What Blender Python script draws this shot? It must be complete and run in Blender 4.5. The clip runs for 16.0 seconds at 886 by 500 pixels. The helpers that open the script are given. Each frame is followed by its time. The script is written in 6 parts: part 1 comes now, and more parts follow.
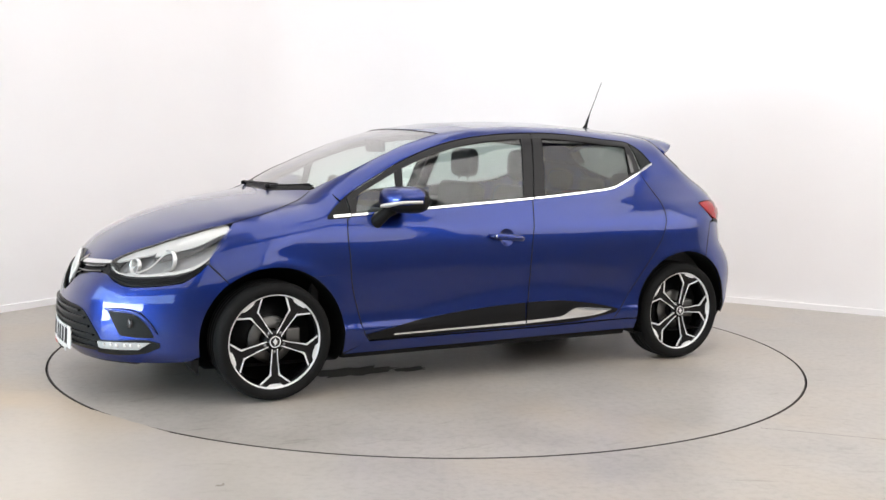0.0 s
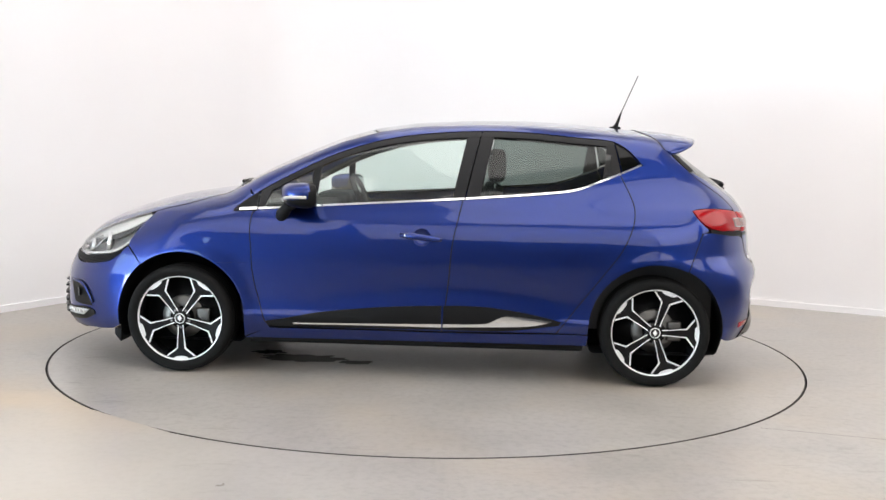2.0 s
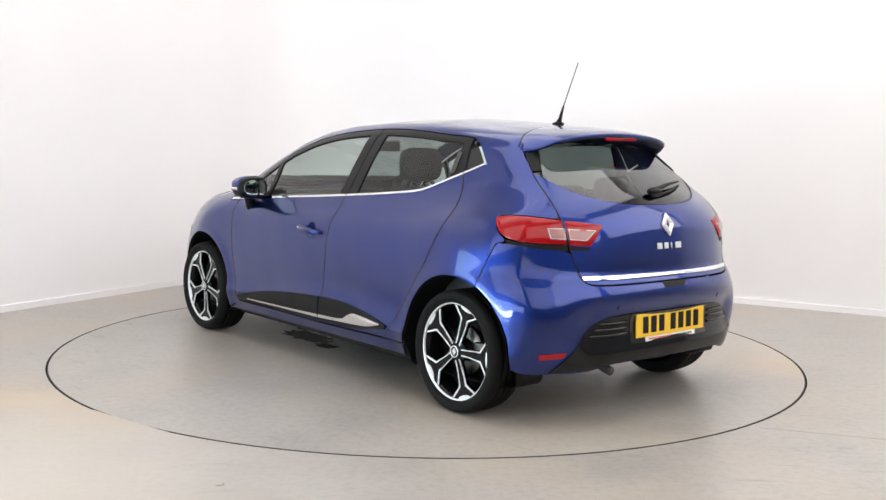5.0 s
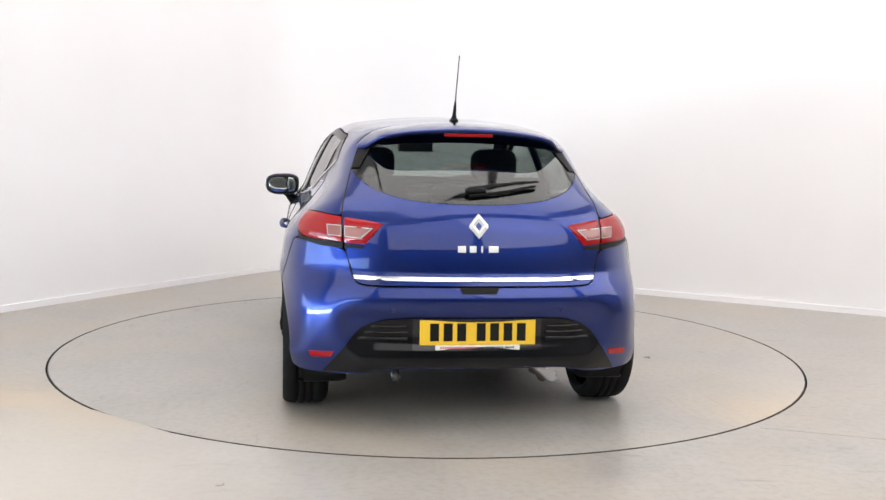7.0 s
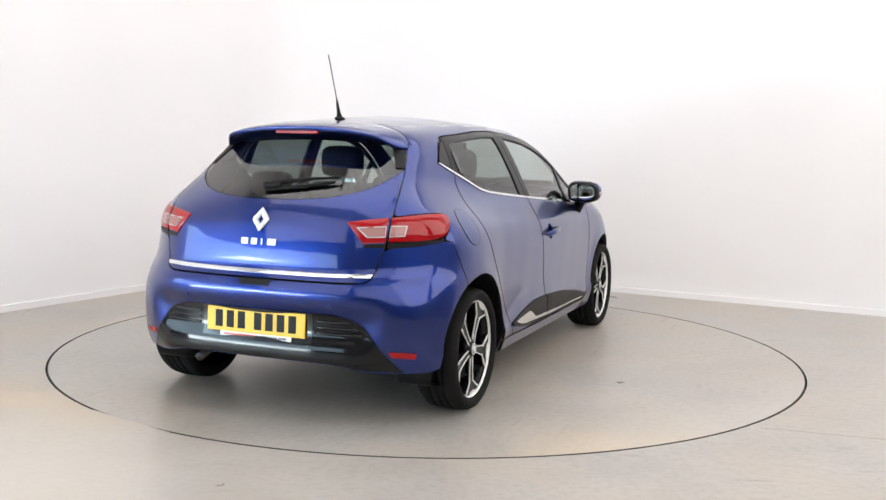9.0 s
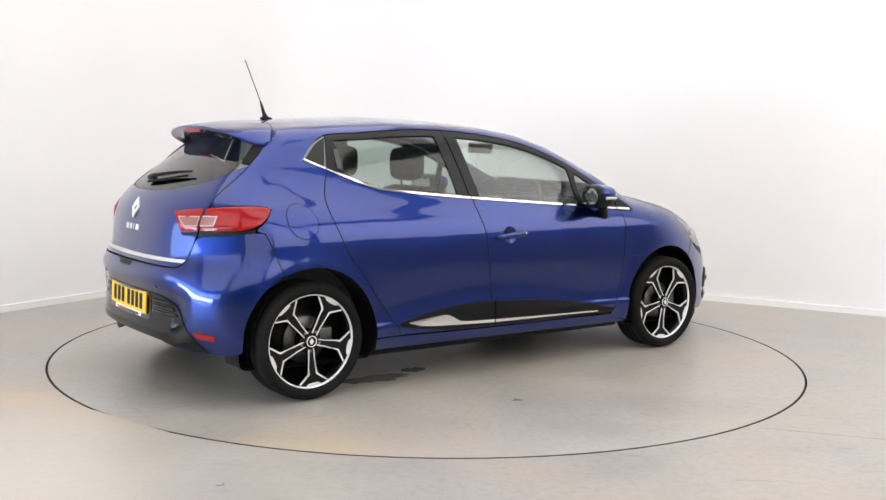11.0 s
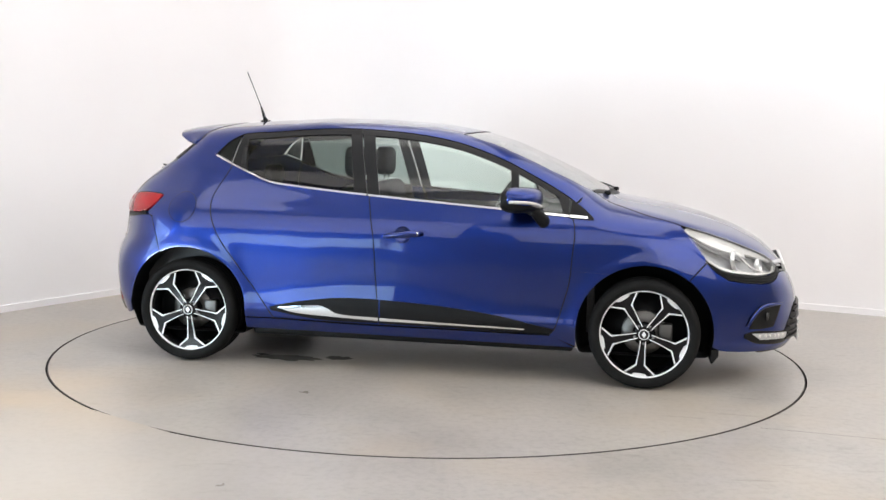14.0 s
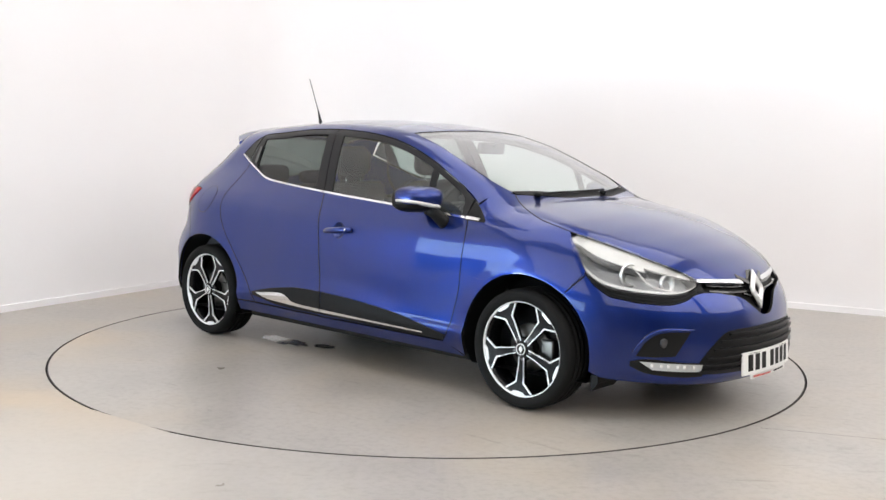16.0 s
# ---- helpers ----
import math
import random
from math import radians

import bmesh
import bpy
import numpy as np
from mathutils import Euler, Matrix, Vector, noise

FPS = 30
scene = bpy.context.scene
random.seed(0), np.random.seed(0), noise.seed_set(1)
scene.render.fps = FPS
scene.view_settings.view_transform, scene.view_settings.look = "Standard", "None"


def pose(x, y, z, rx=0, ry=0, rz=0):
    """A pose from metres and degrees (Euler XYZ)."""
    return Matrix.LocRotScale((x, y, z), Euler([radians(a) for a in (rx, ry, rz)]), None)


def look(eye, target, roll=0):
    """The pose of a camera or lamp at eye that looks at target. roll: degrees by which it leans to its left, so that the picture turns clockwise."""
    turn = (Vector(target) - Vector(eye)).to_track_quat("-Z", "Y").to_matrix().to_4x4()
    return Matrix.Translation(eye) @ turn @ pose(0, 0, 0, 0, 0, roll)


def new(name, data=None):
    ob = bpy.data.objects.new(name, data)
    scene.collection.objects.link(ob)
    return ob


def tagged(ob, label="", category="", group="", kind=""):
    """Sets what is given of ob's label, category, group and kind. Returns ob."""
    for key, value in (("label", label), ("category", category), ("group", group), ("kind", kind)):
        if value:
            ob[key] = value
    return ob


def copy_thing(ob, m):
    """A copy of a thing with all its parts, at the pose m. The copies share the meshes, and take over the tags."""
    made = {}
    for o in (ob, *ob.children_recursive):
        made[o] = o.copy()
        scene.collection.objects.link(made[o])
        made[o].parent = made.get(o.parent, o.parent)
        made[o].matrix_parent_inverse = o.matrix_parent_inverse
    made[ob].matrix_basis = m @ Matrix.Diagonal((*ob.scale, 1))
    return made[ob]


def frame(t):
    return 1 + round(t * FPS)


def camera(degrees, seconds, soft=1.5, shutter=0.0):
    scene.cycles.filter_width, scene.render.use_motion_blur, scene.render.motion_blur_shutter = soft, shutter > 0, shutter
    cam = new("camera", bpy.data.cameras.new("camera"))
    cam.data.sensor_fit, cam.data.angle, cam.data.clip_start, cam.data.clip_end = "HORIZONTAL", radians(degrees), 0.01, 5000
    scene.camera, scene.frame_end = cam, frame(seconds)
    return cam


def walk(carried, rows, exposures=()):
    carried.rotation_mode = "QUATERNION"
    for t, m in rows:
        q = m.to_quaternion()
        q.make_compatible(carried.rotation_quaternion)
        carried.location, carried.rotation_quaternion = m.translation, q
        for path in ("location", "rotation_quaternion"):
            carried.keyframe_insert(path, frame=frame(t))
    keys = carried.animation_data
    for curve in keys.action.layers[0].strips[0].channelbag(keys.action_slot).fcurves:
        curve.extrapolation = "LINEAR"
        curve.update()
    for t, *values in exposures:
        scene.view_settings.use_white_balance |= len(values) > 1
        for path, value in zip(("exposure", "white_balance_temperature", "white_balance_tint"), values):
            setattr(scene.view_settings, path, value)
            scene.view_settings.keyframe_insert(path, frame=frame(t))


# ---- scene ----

# ---------------------------------------------------------------- camera
cam = camera(48.05, 16.0)
EYE = (0.0, -6.212, 1.2766)
aim = Vector((math.sin(radians(0.712)) * math.cos(radians(-6.032)), math.cos(radians(0.712)) * math.cos(radians(-6.032)), math.sin(radians(-6.032))))
VIEW = look(EYE, Vector(EYE) + 5.0 * aim, 1.259)
walk(cam, [(0.0, VIEW), (16.0, VIEW)])

# ---------------------------------------------------------------- light
scene.view_settings.exposure = 0.0
world = bpy.data.worlds.new("studio_air")
scene.world = world
world.use_nodes = True
world.node_tree.nodes["Background"].inputs[0].default_value = (0.9, 0.95, 1.0, 1)
world.node_tree.nodes["Background"].inputs[1].default_value = 0.3
LAMP = 1.94       # large light panels, hung overhead and added to brighten the walls
DAY = 4.1       # daylight behind the windows
YARD = 24.0     # sunlit ground outside them


# ---------------------------------------------------------------- materials
def material(name, base, rough=0.5, metal=0.0, **more):
    m = bpy.data.materials.new(name)
    m.use_nodes = True
    b = m.node_tree.nodes["Principled BSDF"]
    b.inputs["Base Color"].default_value = (*base, 1)
    b.inputs["Roughness"].default_value = rough
    b.inputs["Metallic"].default_value = metal
    for key, value in more.items():
        b.inputs[key.replace("_", " ")].default_value = value
    return m


def link(m, a, b):
    m.node_tree.links.new(a, b)


def node(m, kind, **sets):
    n = m.node_tree.nodes.new(kind)
    for key, value in sets.items():
        if key in n.inputs:
            n.inputs[key].default_value = value
    return n


def shader(m):
    return m.node_tree.nodes["Principled BSDF"]


def ramp(m, fac, stops):
    r = m.node_tree.nodes.new("ShaderNodeValToRGB")
    while len(r.color_ramp.elements) < len(stops):
        r.color_ramp.elements.new(0.5)
    for e, (at, c) in zip(r.color_ramp.elements, stops):
        e.position, e.color = at, (*c, 1)
    link(m, fac, r.inputs[0])
    return r.outputs[0]


def coords(m, space="Object"):
    return node(m, "ShaderNodeTexCoord").outputs[space]


def noise_of(m, scale, detail=4.0, vec=None, rough=0.55):
    n = node(m, "ShaderNodeTexNoise", Scale=scale, Detail=detail, Roughness=rough)
    link(m, vec if vec else coords(m), n.inputs["Vector"])
    return n.outputs["Fac"]


def bump(m, fac, strength, distance):
    b = node(m, "ShaderNodeBump", Strength=strength, Distance=distance)
    link(m, fac, b.inputs["Height"])
    link(m, b.outputs[0], shader(m).inputs["Normal"])


def mix_rgb(m, fac, a, b):
    n = m.node_tree.nodes.new("ShaderNodeMix")
    n.data_type = "RGBA"
    for sock, v in ((n.inputs[0], fac), (n.inputs[6], a), (n.inputs[7], b)):
        if isinstance(v, (int, float)):
            sock.default_value = v
        elif isinstance(v, tuple):
            sock.default_value = (*v, 1)
        else:
            link(m, v, sock)
    return n.outputs[2]


PAINT = material("blue_metallic_paint", (0.01, 0.03, 0.3), 0.33, 1.0, Coat_Weight=1.0, Coat_Roughness=0.03, Coat_IOR=1.48)
flake = noise_of(PAINT, 900.0, 2.0)
link(PAINT, ramp(PAINT, flake, [(0.35, (0.0070, 0.0198, 0.134)), (0.7, (0.0112, 0.0350, 0.226))]), shader(PAINT).inputs["Base Color"])
BLACK = material("black_trim_plastic", (0.006, 0.006, 0.0065), 0.45, Specular_IOR_Level=0.16)
bump(BLACK, noise_of(BLACK, 700.0, 2.0), 0.15, 0.001)
GLOSS = material("gloss_black_trim", (0.008, 0.008, 0.009), 0.12, 0.0, Coat_Weight=0.6)
INSERT = material("bumper_insert_black", (0.004, 0.004, 0.005), 0.09, Specular_IOR_Level=0.36)
SATIN = material("satin_dark_trim", (0.010, 0.010, 0.011), 0.3, Specular_IOR_Level=0.22)
MIRROR = material("mirror_silver", (0.42, 0.46, 0.46), 0.04, 1.0)
CHROME = material("chrome", (0.82, 0.83, 0.84), 0.09, 1.0)
SILVER = material("satin_silver", (0.72, 0.72, 0.72), 0.28, 1.0)
RUBBER = material("tyre_rubber", (0.008, 0.008, 0.008), 0.75, Specular_IOR_Level=0.15)
bump(RUBBER, noise_of(RUBBER, 160.0, 3.0), 0.2, 0.001)
CUT = material("diamond_cut_alloy", (0.84, 0.84, 0.84), 0.36, 0.35)
ALLOY = material("black_painted_alloy", (0.006, 0.006, 0.007), 0.18, 0.0, Specular_IOR_Level=0.25)
DISC = material("brake_disc_steel", (0.15, 0.146, 0.14), 0.45, 1.0)
CLOTH = material("charcoal_seat_cloth", (0.028, 0.028, 0.03), 0.9)
bump(CLOTH, noise_of(CLOTH, 420.0, 3.0), 0.4, 0.002)
LINER = material("grey_headliner", (0.30, 0.30, 0.29), 0.9)
DASH = material("dark_dashboard_plastic", (0.03, 0.03, 0.032), 0.55)
RED = material("red_lamp_lens", (0.30, 0.003, 0.006), 0.06, 0.0, Specular_IOR_Level=0.45)
WHITE_LENS = material("clear_lamp_lens", (0.62, 0.60, 0.58), 0.1, 0.0, Coat_Weight=1.0)
INSET_LENS = material("clear_tail_inset", (0.26, 0.085, 0.075), 0.2, 0.0, Coat_Weight=1.0)
DRL_LENS = material("daytime_lamp_lens", (0.42, 0.42, 0.41), 0.15, 0.0, Coat_Weight=1.0)
EMBLEM = material("bright_emblem", (0.78, 0.78, 0.77), 0.32, 0.55)
LAMP_GREY = material("lamp_bowl_grey", (0.30, 0.30, 0.31), 0.22, 0.6)
LAMP_BOWL = material("lamp_housing_grey", (0.24, 0.24, 0.245), 0.3, 0.4)
LAMP_DARK = material("lamp_bezel_dark", (0.05, 0.05, 0.052), 0.25, 0.3)
YELLOW = material("yellow_plate", (0.80, 0.50, 0.03), 0.4)
PLATE = material("white_plate", (0.78, 0.78, 0.76), 0.4)
INK = material("black_plate_ink", (0.006, 0.006, 0.006), 0.5, Specular_IOR_Level=0.2)
PINK = material("red_print", (0.55, 0.10, 0.08), 0.5)


def glass(name, tint, gloss=0.07):
    m = bpy.data.materials.new(name)
    m.use_nodes = True
    nt = m.node_tree
    nt.nodes.clear()
    out = nt.nodes.new("ShaderNodeOutputMaterial")
    tr = nt.nodes.new("ShaderNodeBsdfTransparent")
    tr.inputs[0].default_value = (*tint, 1)
    gl = nt.nodes.new("ShaderNodeBsdfGlossy")
    gl.inputs["Roughness"].default_value = 0.02
    mx = nt.nodes.new("ShaderNodeMixShader")
    lw = nt.nodes.new("ShaderNodeLayerWeight")
    lw.inputs[0].default_value = 0.5
    pw = nt.nodes.new("ShaderNodeMath")
    pw.operation, pw.inputs[1].default_value = "POWER", 4.0
    ad = nt.nodes.new("ShaderNodeMath")
    ad.operation, ad.use_clamp, ad.inputs[1].default_value, ad.inputs[2].default_value = "MULTIPLY_ADD", True, 0.9, gloss
    nt.links.new(lw.outputs["Facing"], pw.inputs[0])
    nt.links.new(pw.outputs[0], ad.inputs[0])
    nt.links.new(ad.outputs[0], mx.inputs[0])
    nt.links.new(tr.outputs[0], mx.inputs[1])
    nt.links.new(gl.outputs[0], mx.inputs[2])
    nt.links.new(mx.outputs[0], out.inputs[0])
    return m


GLASS = glass("green_tinted_glass", (0.87, 0.96, 0.925), 0.09)
SCREEN = glass("windscreen_glass", (0.84, 0.93, 0.89), 0.33)
DARKGLASS = glass("privacy_glass", (0.38, 0.44, 0.42), 0.05)
REARGLASS = glass("tinted_rear_glass", (0.31, 0.35, 0.335), 0.09)
QUARTER = glass("dark_quarter_glass", (0.05, 0.058, 0.055), 0.03)
CLEAR = glass("lamp_cover_glass", (0.93, 0.94, 0.94))

# painted studio wall and floor
# grey of the out-of-view walls, set to darken what the car reflects
DIM = material("unseen_grey_wall", (0.26, 0.26, 0.27), 0.8)
bump(DIM, noise_of(DIM, 20.0, 4.0), 0.1, 0.004)
WALL = material("white_studio_wall", (0.86, 0.86, 0.87), 0.75)
w1 = noise_of(WALL, 0.5, 3.0)
link(WALL, ramp(WALL, w1, [(0.3, (0.862, 0.842, 0.852)), (0.7, (0.895, 0.878, 0.884))]), shader(WALL).inputs["Base Color"])
bump(WALL, noise_of(WALL, 45.0, 4.0), 0.08, 0.004)


def times(m, a, b, fac=1.0):
    n = m.node_tree.nodes.new("ShaderNodeMix")
    n.data_type, n.blend_type = "RGBA", "MULTIPLY"
    n.inputs[0].default_value = fac
    link(m, a, n.inputs[6])
    link(m, b, n.inputs[7])
    return n.outputs[2]


def floor_material(name):
    m = material(name, (0.4, 0.38, 0.35), 0.45)
    mid = noise_of(m, 1.6, 5.0, rough=0.6)
    c = ramp(m, noise_of(m, 0.4, 3.0), [(0.35, (0.392, 0.373, 0.350)), (0.65, (0.415, 0.382, 0.342))])
    c = times(m, c, ramp(m, mid, [(0.30, (0.80, 0.79, 0.78)), (0.56, (1.0, 1.0, 1.0))]))
    # grit and small scuffs
    c = times(m, c, ramp(m, noise_of(m, 26.0, 6.0, rough=0.65), [(0.32, (0.84, 0.835, 0.825)), (0.55, (1.0, 1.0, 1.0))]))
    way = node(m, "ShaderNodeMapping")
    way.inputs["Scale"].default_value = (1.0, 5.0, 1.0)
    way.inputs["Rotation"].default_value = (0, 0, 0.6)
    link(m, coords(m), way.inputs["Vector"])
    c = times(m, c, ramp(m, noise_of(m, 2.4, 6.0, way.outputs[0], 0.7), [(0.28, (0.66, 0.64, 0.61)), (0.40, (1.0, 1.0, 1.0))]))
    stain = ramp(m, noise_of(m, 0.9, 4.0, rough=0.55), [(0.48, (0.0, 0.0, 0.0)), (0.75, (0.7, 0.7, 0.7))])
    c = mix_rgb(m, stain, c, (0.42, 0.35, 0.265))
    # one broad old stain beside the turntable
    spot = node(m, "ShaderNodeMapping")
    spot.inputs["Location"].default_value = (1.55, 2.1, 0)
    spot.inputs["Scale"].default_value = (0.7, 1.35, 1.0)
    link(m, coords(m), spot.inputs["Vector"])
    ball = node(m, "ShaderNodeTexGradient")
    ball.gradient_type = "SPHERICAL"
    link(m, spot.outputs[0], ball.inputs["Vector"])
    ragged = m.node_tree.nodes.new("ShaderNodeMath")
    ragged.operation = "MULTIPLY"
    link(m, ball.outputs["Fac"], ragged.inputs[0])
    link(m, ramp(m, noise_of(m, 1.7, 4.0), [(0.34, (0.2, 0.2, 0.2)), (0.62, (0.8, 0.8, 0.8))]), ragged.inputs[1])
    c = mix_rgb(m, ragged.outputs[0], c, (0.56, 0.415, 0.25))
    # a wide paler oval in front of it, fading outwards
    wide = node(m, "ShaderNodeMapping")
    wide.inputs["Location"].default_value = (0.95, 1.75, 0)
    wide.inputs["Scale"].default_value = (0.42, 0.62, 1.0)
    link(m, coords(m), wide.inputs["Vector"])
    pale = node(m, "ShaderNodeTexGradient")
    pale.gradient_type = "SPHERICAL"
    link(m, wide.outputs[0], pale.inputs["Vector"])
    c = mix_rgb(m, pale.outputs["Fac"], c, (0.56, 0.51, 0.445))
    link(m, c, shader(m).inputs["Base Color"])
    link(m, ramp(m, mid, [(0.3, (0.27, 0.27, 0.27)), (0.7, (0.38, 0.38, 0.38))]), shader(m).inputs["Roughness"])
    bump(m, noise_of(m, 30.0, 6.0), 0.06, 0.003)
    return m


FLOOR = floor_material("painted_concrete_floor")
JOINT = material("floor_hairline", (0.15, 0.138, 0.125), 0.8)
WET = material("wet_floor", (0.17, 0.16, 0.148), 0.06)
GAP = material("dark_ring_gap", (0.045, 0.039, 0.034), 0.9)


def glow(name, colour, strength):
    m = bpy.data.materials.new(name)
    m.use_nodes = True
    b = m.node_tree.nodes["Principled BSDF"]
    b.inputs["Base Color"].default_value = (0.8, 0.8, 0.8, 1)
    b.inputs["Emission Color"].default_value = (*colour, 1)
    b.inputs["Emission Strength"].default_value = strength
    return m


# ---------------------------------------------------------------- mesh helpers
def part(name, bm, mat, parent=None, label="", smooth=True):
    me = bpy.data.meshes.new(name)
    bm.to_mesh(me)
    bm.free()
    me.materials.append(mat)
    if smooth:
        me.polygons.foreach_set("use_smooth", [True] * len(me.polygons))
    ob = new(name, me)
    ob.parent = parent
    if label:
        ob["label"] = label
    return ob


def box(bm, x0, x1, y0, y1, z0, z1, bevel=0.0, seg=2):
    r = bmesh.ops.create_cube(bm, size=1.0)
    bmesh.ops.scale(bm, vec=(x1 - x0, y1 - y0, z1 - z0), verts=r["verts"])
    bmesh.ops.translate(bm, vec=((x0 + x1) / 2, (y0 + y1) / 2, (z0 + z1) / 2), verts=r["verts"])
    if bevel:
        edges = {e for v in r["verts"] for e in v.link_edges}
        got = bmesh.ops.bevel(bm, geom=list(edges), offset=bevel, segments=seg, affect="EDGES", profile=0.6)
        return list({v for f in got["faces"] for v in f.verts} | {v for v in r["verts"] if v.is_valid})
    return r["verts"]


def lathe(bm, prof, seg=48, axis="y"):
    """Turns a profile of (radius, along) pairs round the axis."""
    rings = []
    for r, a in prof:
        ring = []
        for i in range(seg):
            c, s = math.cos(2 * math.pi * i / seg), math.sin(2 * math.pi * i / seg)
            ring.append(bm.verts.new((r * c, a, r * s) if axis == "y" else (r * c, r * s, a)))
        rings.append(ring)
    for p, q in zip(rings, rings[1:]):
        for i in range(seg):
            j = (i + 1) % seg
            bm.faces.new((p[i], p[j], q[j], q[i]))
    return rings


def tube(bm, pts, radius, seg=8):
    pts = [Vector(p) for p in pts]
    rad = radius if isinstance(radius, (list, tuple)) else [radius] * len(pts)
    rings = []
    for i, p in enumerate(pts):
        d = (pts[min(i + 1, len(pts) - 1)] - pts[max(i - 1, 0)]).normalized()
        a = d.orthogonal().normalized() if i == 0 else (a - a.dot(d) * d).normalized()
        b = d.cross(a)
        rings.append([bm.verts.new(p + rad[i] * (math.cos(2 * math.pi * k / seg) * a + math.sin(2 * math.pi * k / seg) * b)) for k in range(seg)])
    for p, q in zip(rings, rings[1:]):
        for k in range(seg):
            j = (k + 1) % seg
            bm.faces.new((p[k], p[j], q[j], q[k]))
    bm.faces.new(rings[0][::-1])
    bm.faces.new(rings[-1])


def empty(name, label, category, group=""):
    ob = new(name)
    return tagged(ob, label, category, group)


# ---------------------------------------------------------------- the studio
CORNER = Vector((-1.25, 4.14, 0))
E1, E2 = Vector((0.882, -0.471, 0)), Vector((-0.500, -0.866, 0))
LONG1, LONG2, HIGH = 10.5, 11.5, 6.0
RING = 2.256
ROUND = 0.9      # radius of the coved corner


def wall_run(bm, pts, z0, z1, thick):
    """A wall of some thickness along a line of floor points; its room side lies on the line."""
    front, back = [], []
    for i, p in enumerate(pts):
        d = (pts[min(i + 1, len(pts) - 1)] - pts[max(i - 1, 0)]).normalized()
        n = Vector((d.y, -d.x, 0))
        front.append((bm.verts.new((p.x, p.y, z0)), bm.verts.new((p.x, p.y, z1))))
        q = p - n * thick
        back.append((bm.verts.new((q.x, q.y, z0)), bm.verts.new((q.x, q.y, z1))))
    for i in range(len(pts) - 1):
        a, b, c, d = front[i], front[i + 1], back[i], back[i + 1]
        bm.faces.new((a[0], b[0], b[1], a[1]))
        bm.faces.new((d[0], c[0], c[1], d[1]))
        bm.faces.new((a[1], b[1], d[1], c[1]))
        bm.faces.new((b[0], a[0], c[0], d[0]))
    for (a, c) in ((front[0], back[0]), (back[-1], front[-1])):
        bm.faces.new((a[0], a[1], c[1], c[0]))


def cove(r):
    """The floor line of the two visible walls, with their rounded corner."""
    a, b = CORNER + E2 * r, CORNER + E1 * r
    pts = []
    for i in range(41):
        s = i / 40
        pts.append((1 - s) ** 2 * a + 2 * s * (1 - s) * CORNER + s * s * b)
    return pts


FAR2, FAR1 = CORNER + E2 * LONG2, CORNER + E1 * LONG1
BACK = FAR2 + E1 * LONG1
SILL, LINTEL = 0.04, 1.5      # heights of the two windows
WIN_W = (6.3, 11.5)           # along the west wall
WIN_S = (0.0, 4.2)            # along the south wall


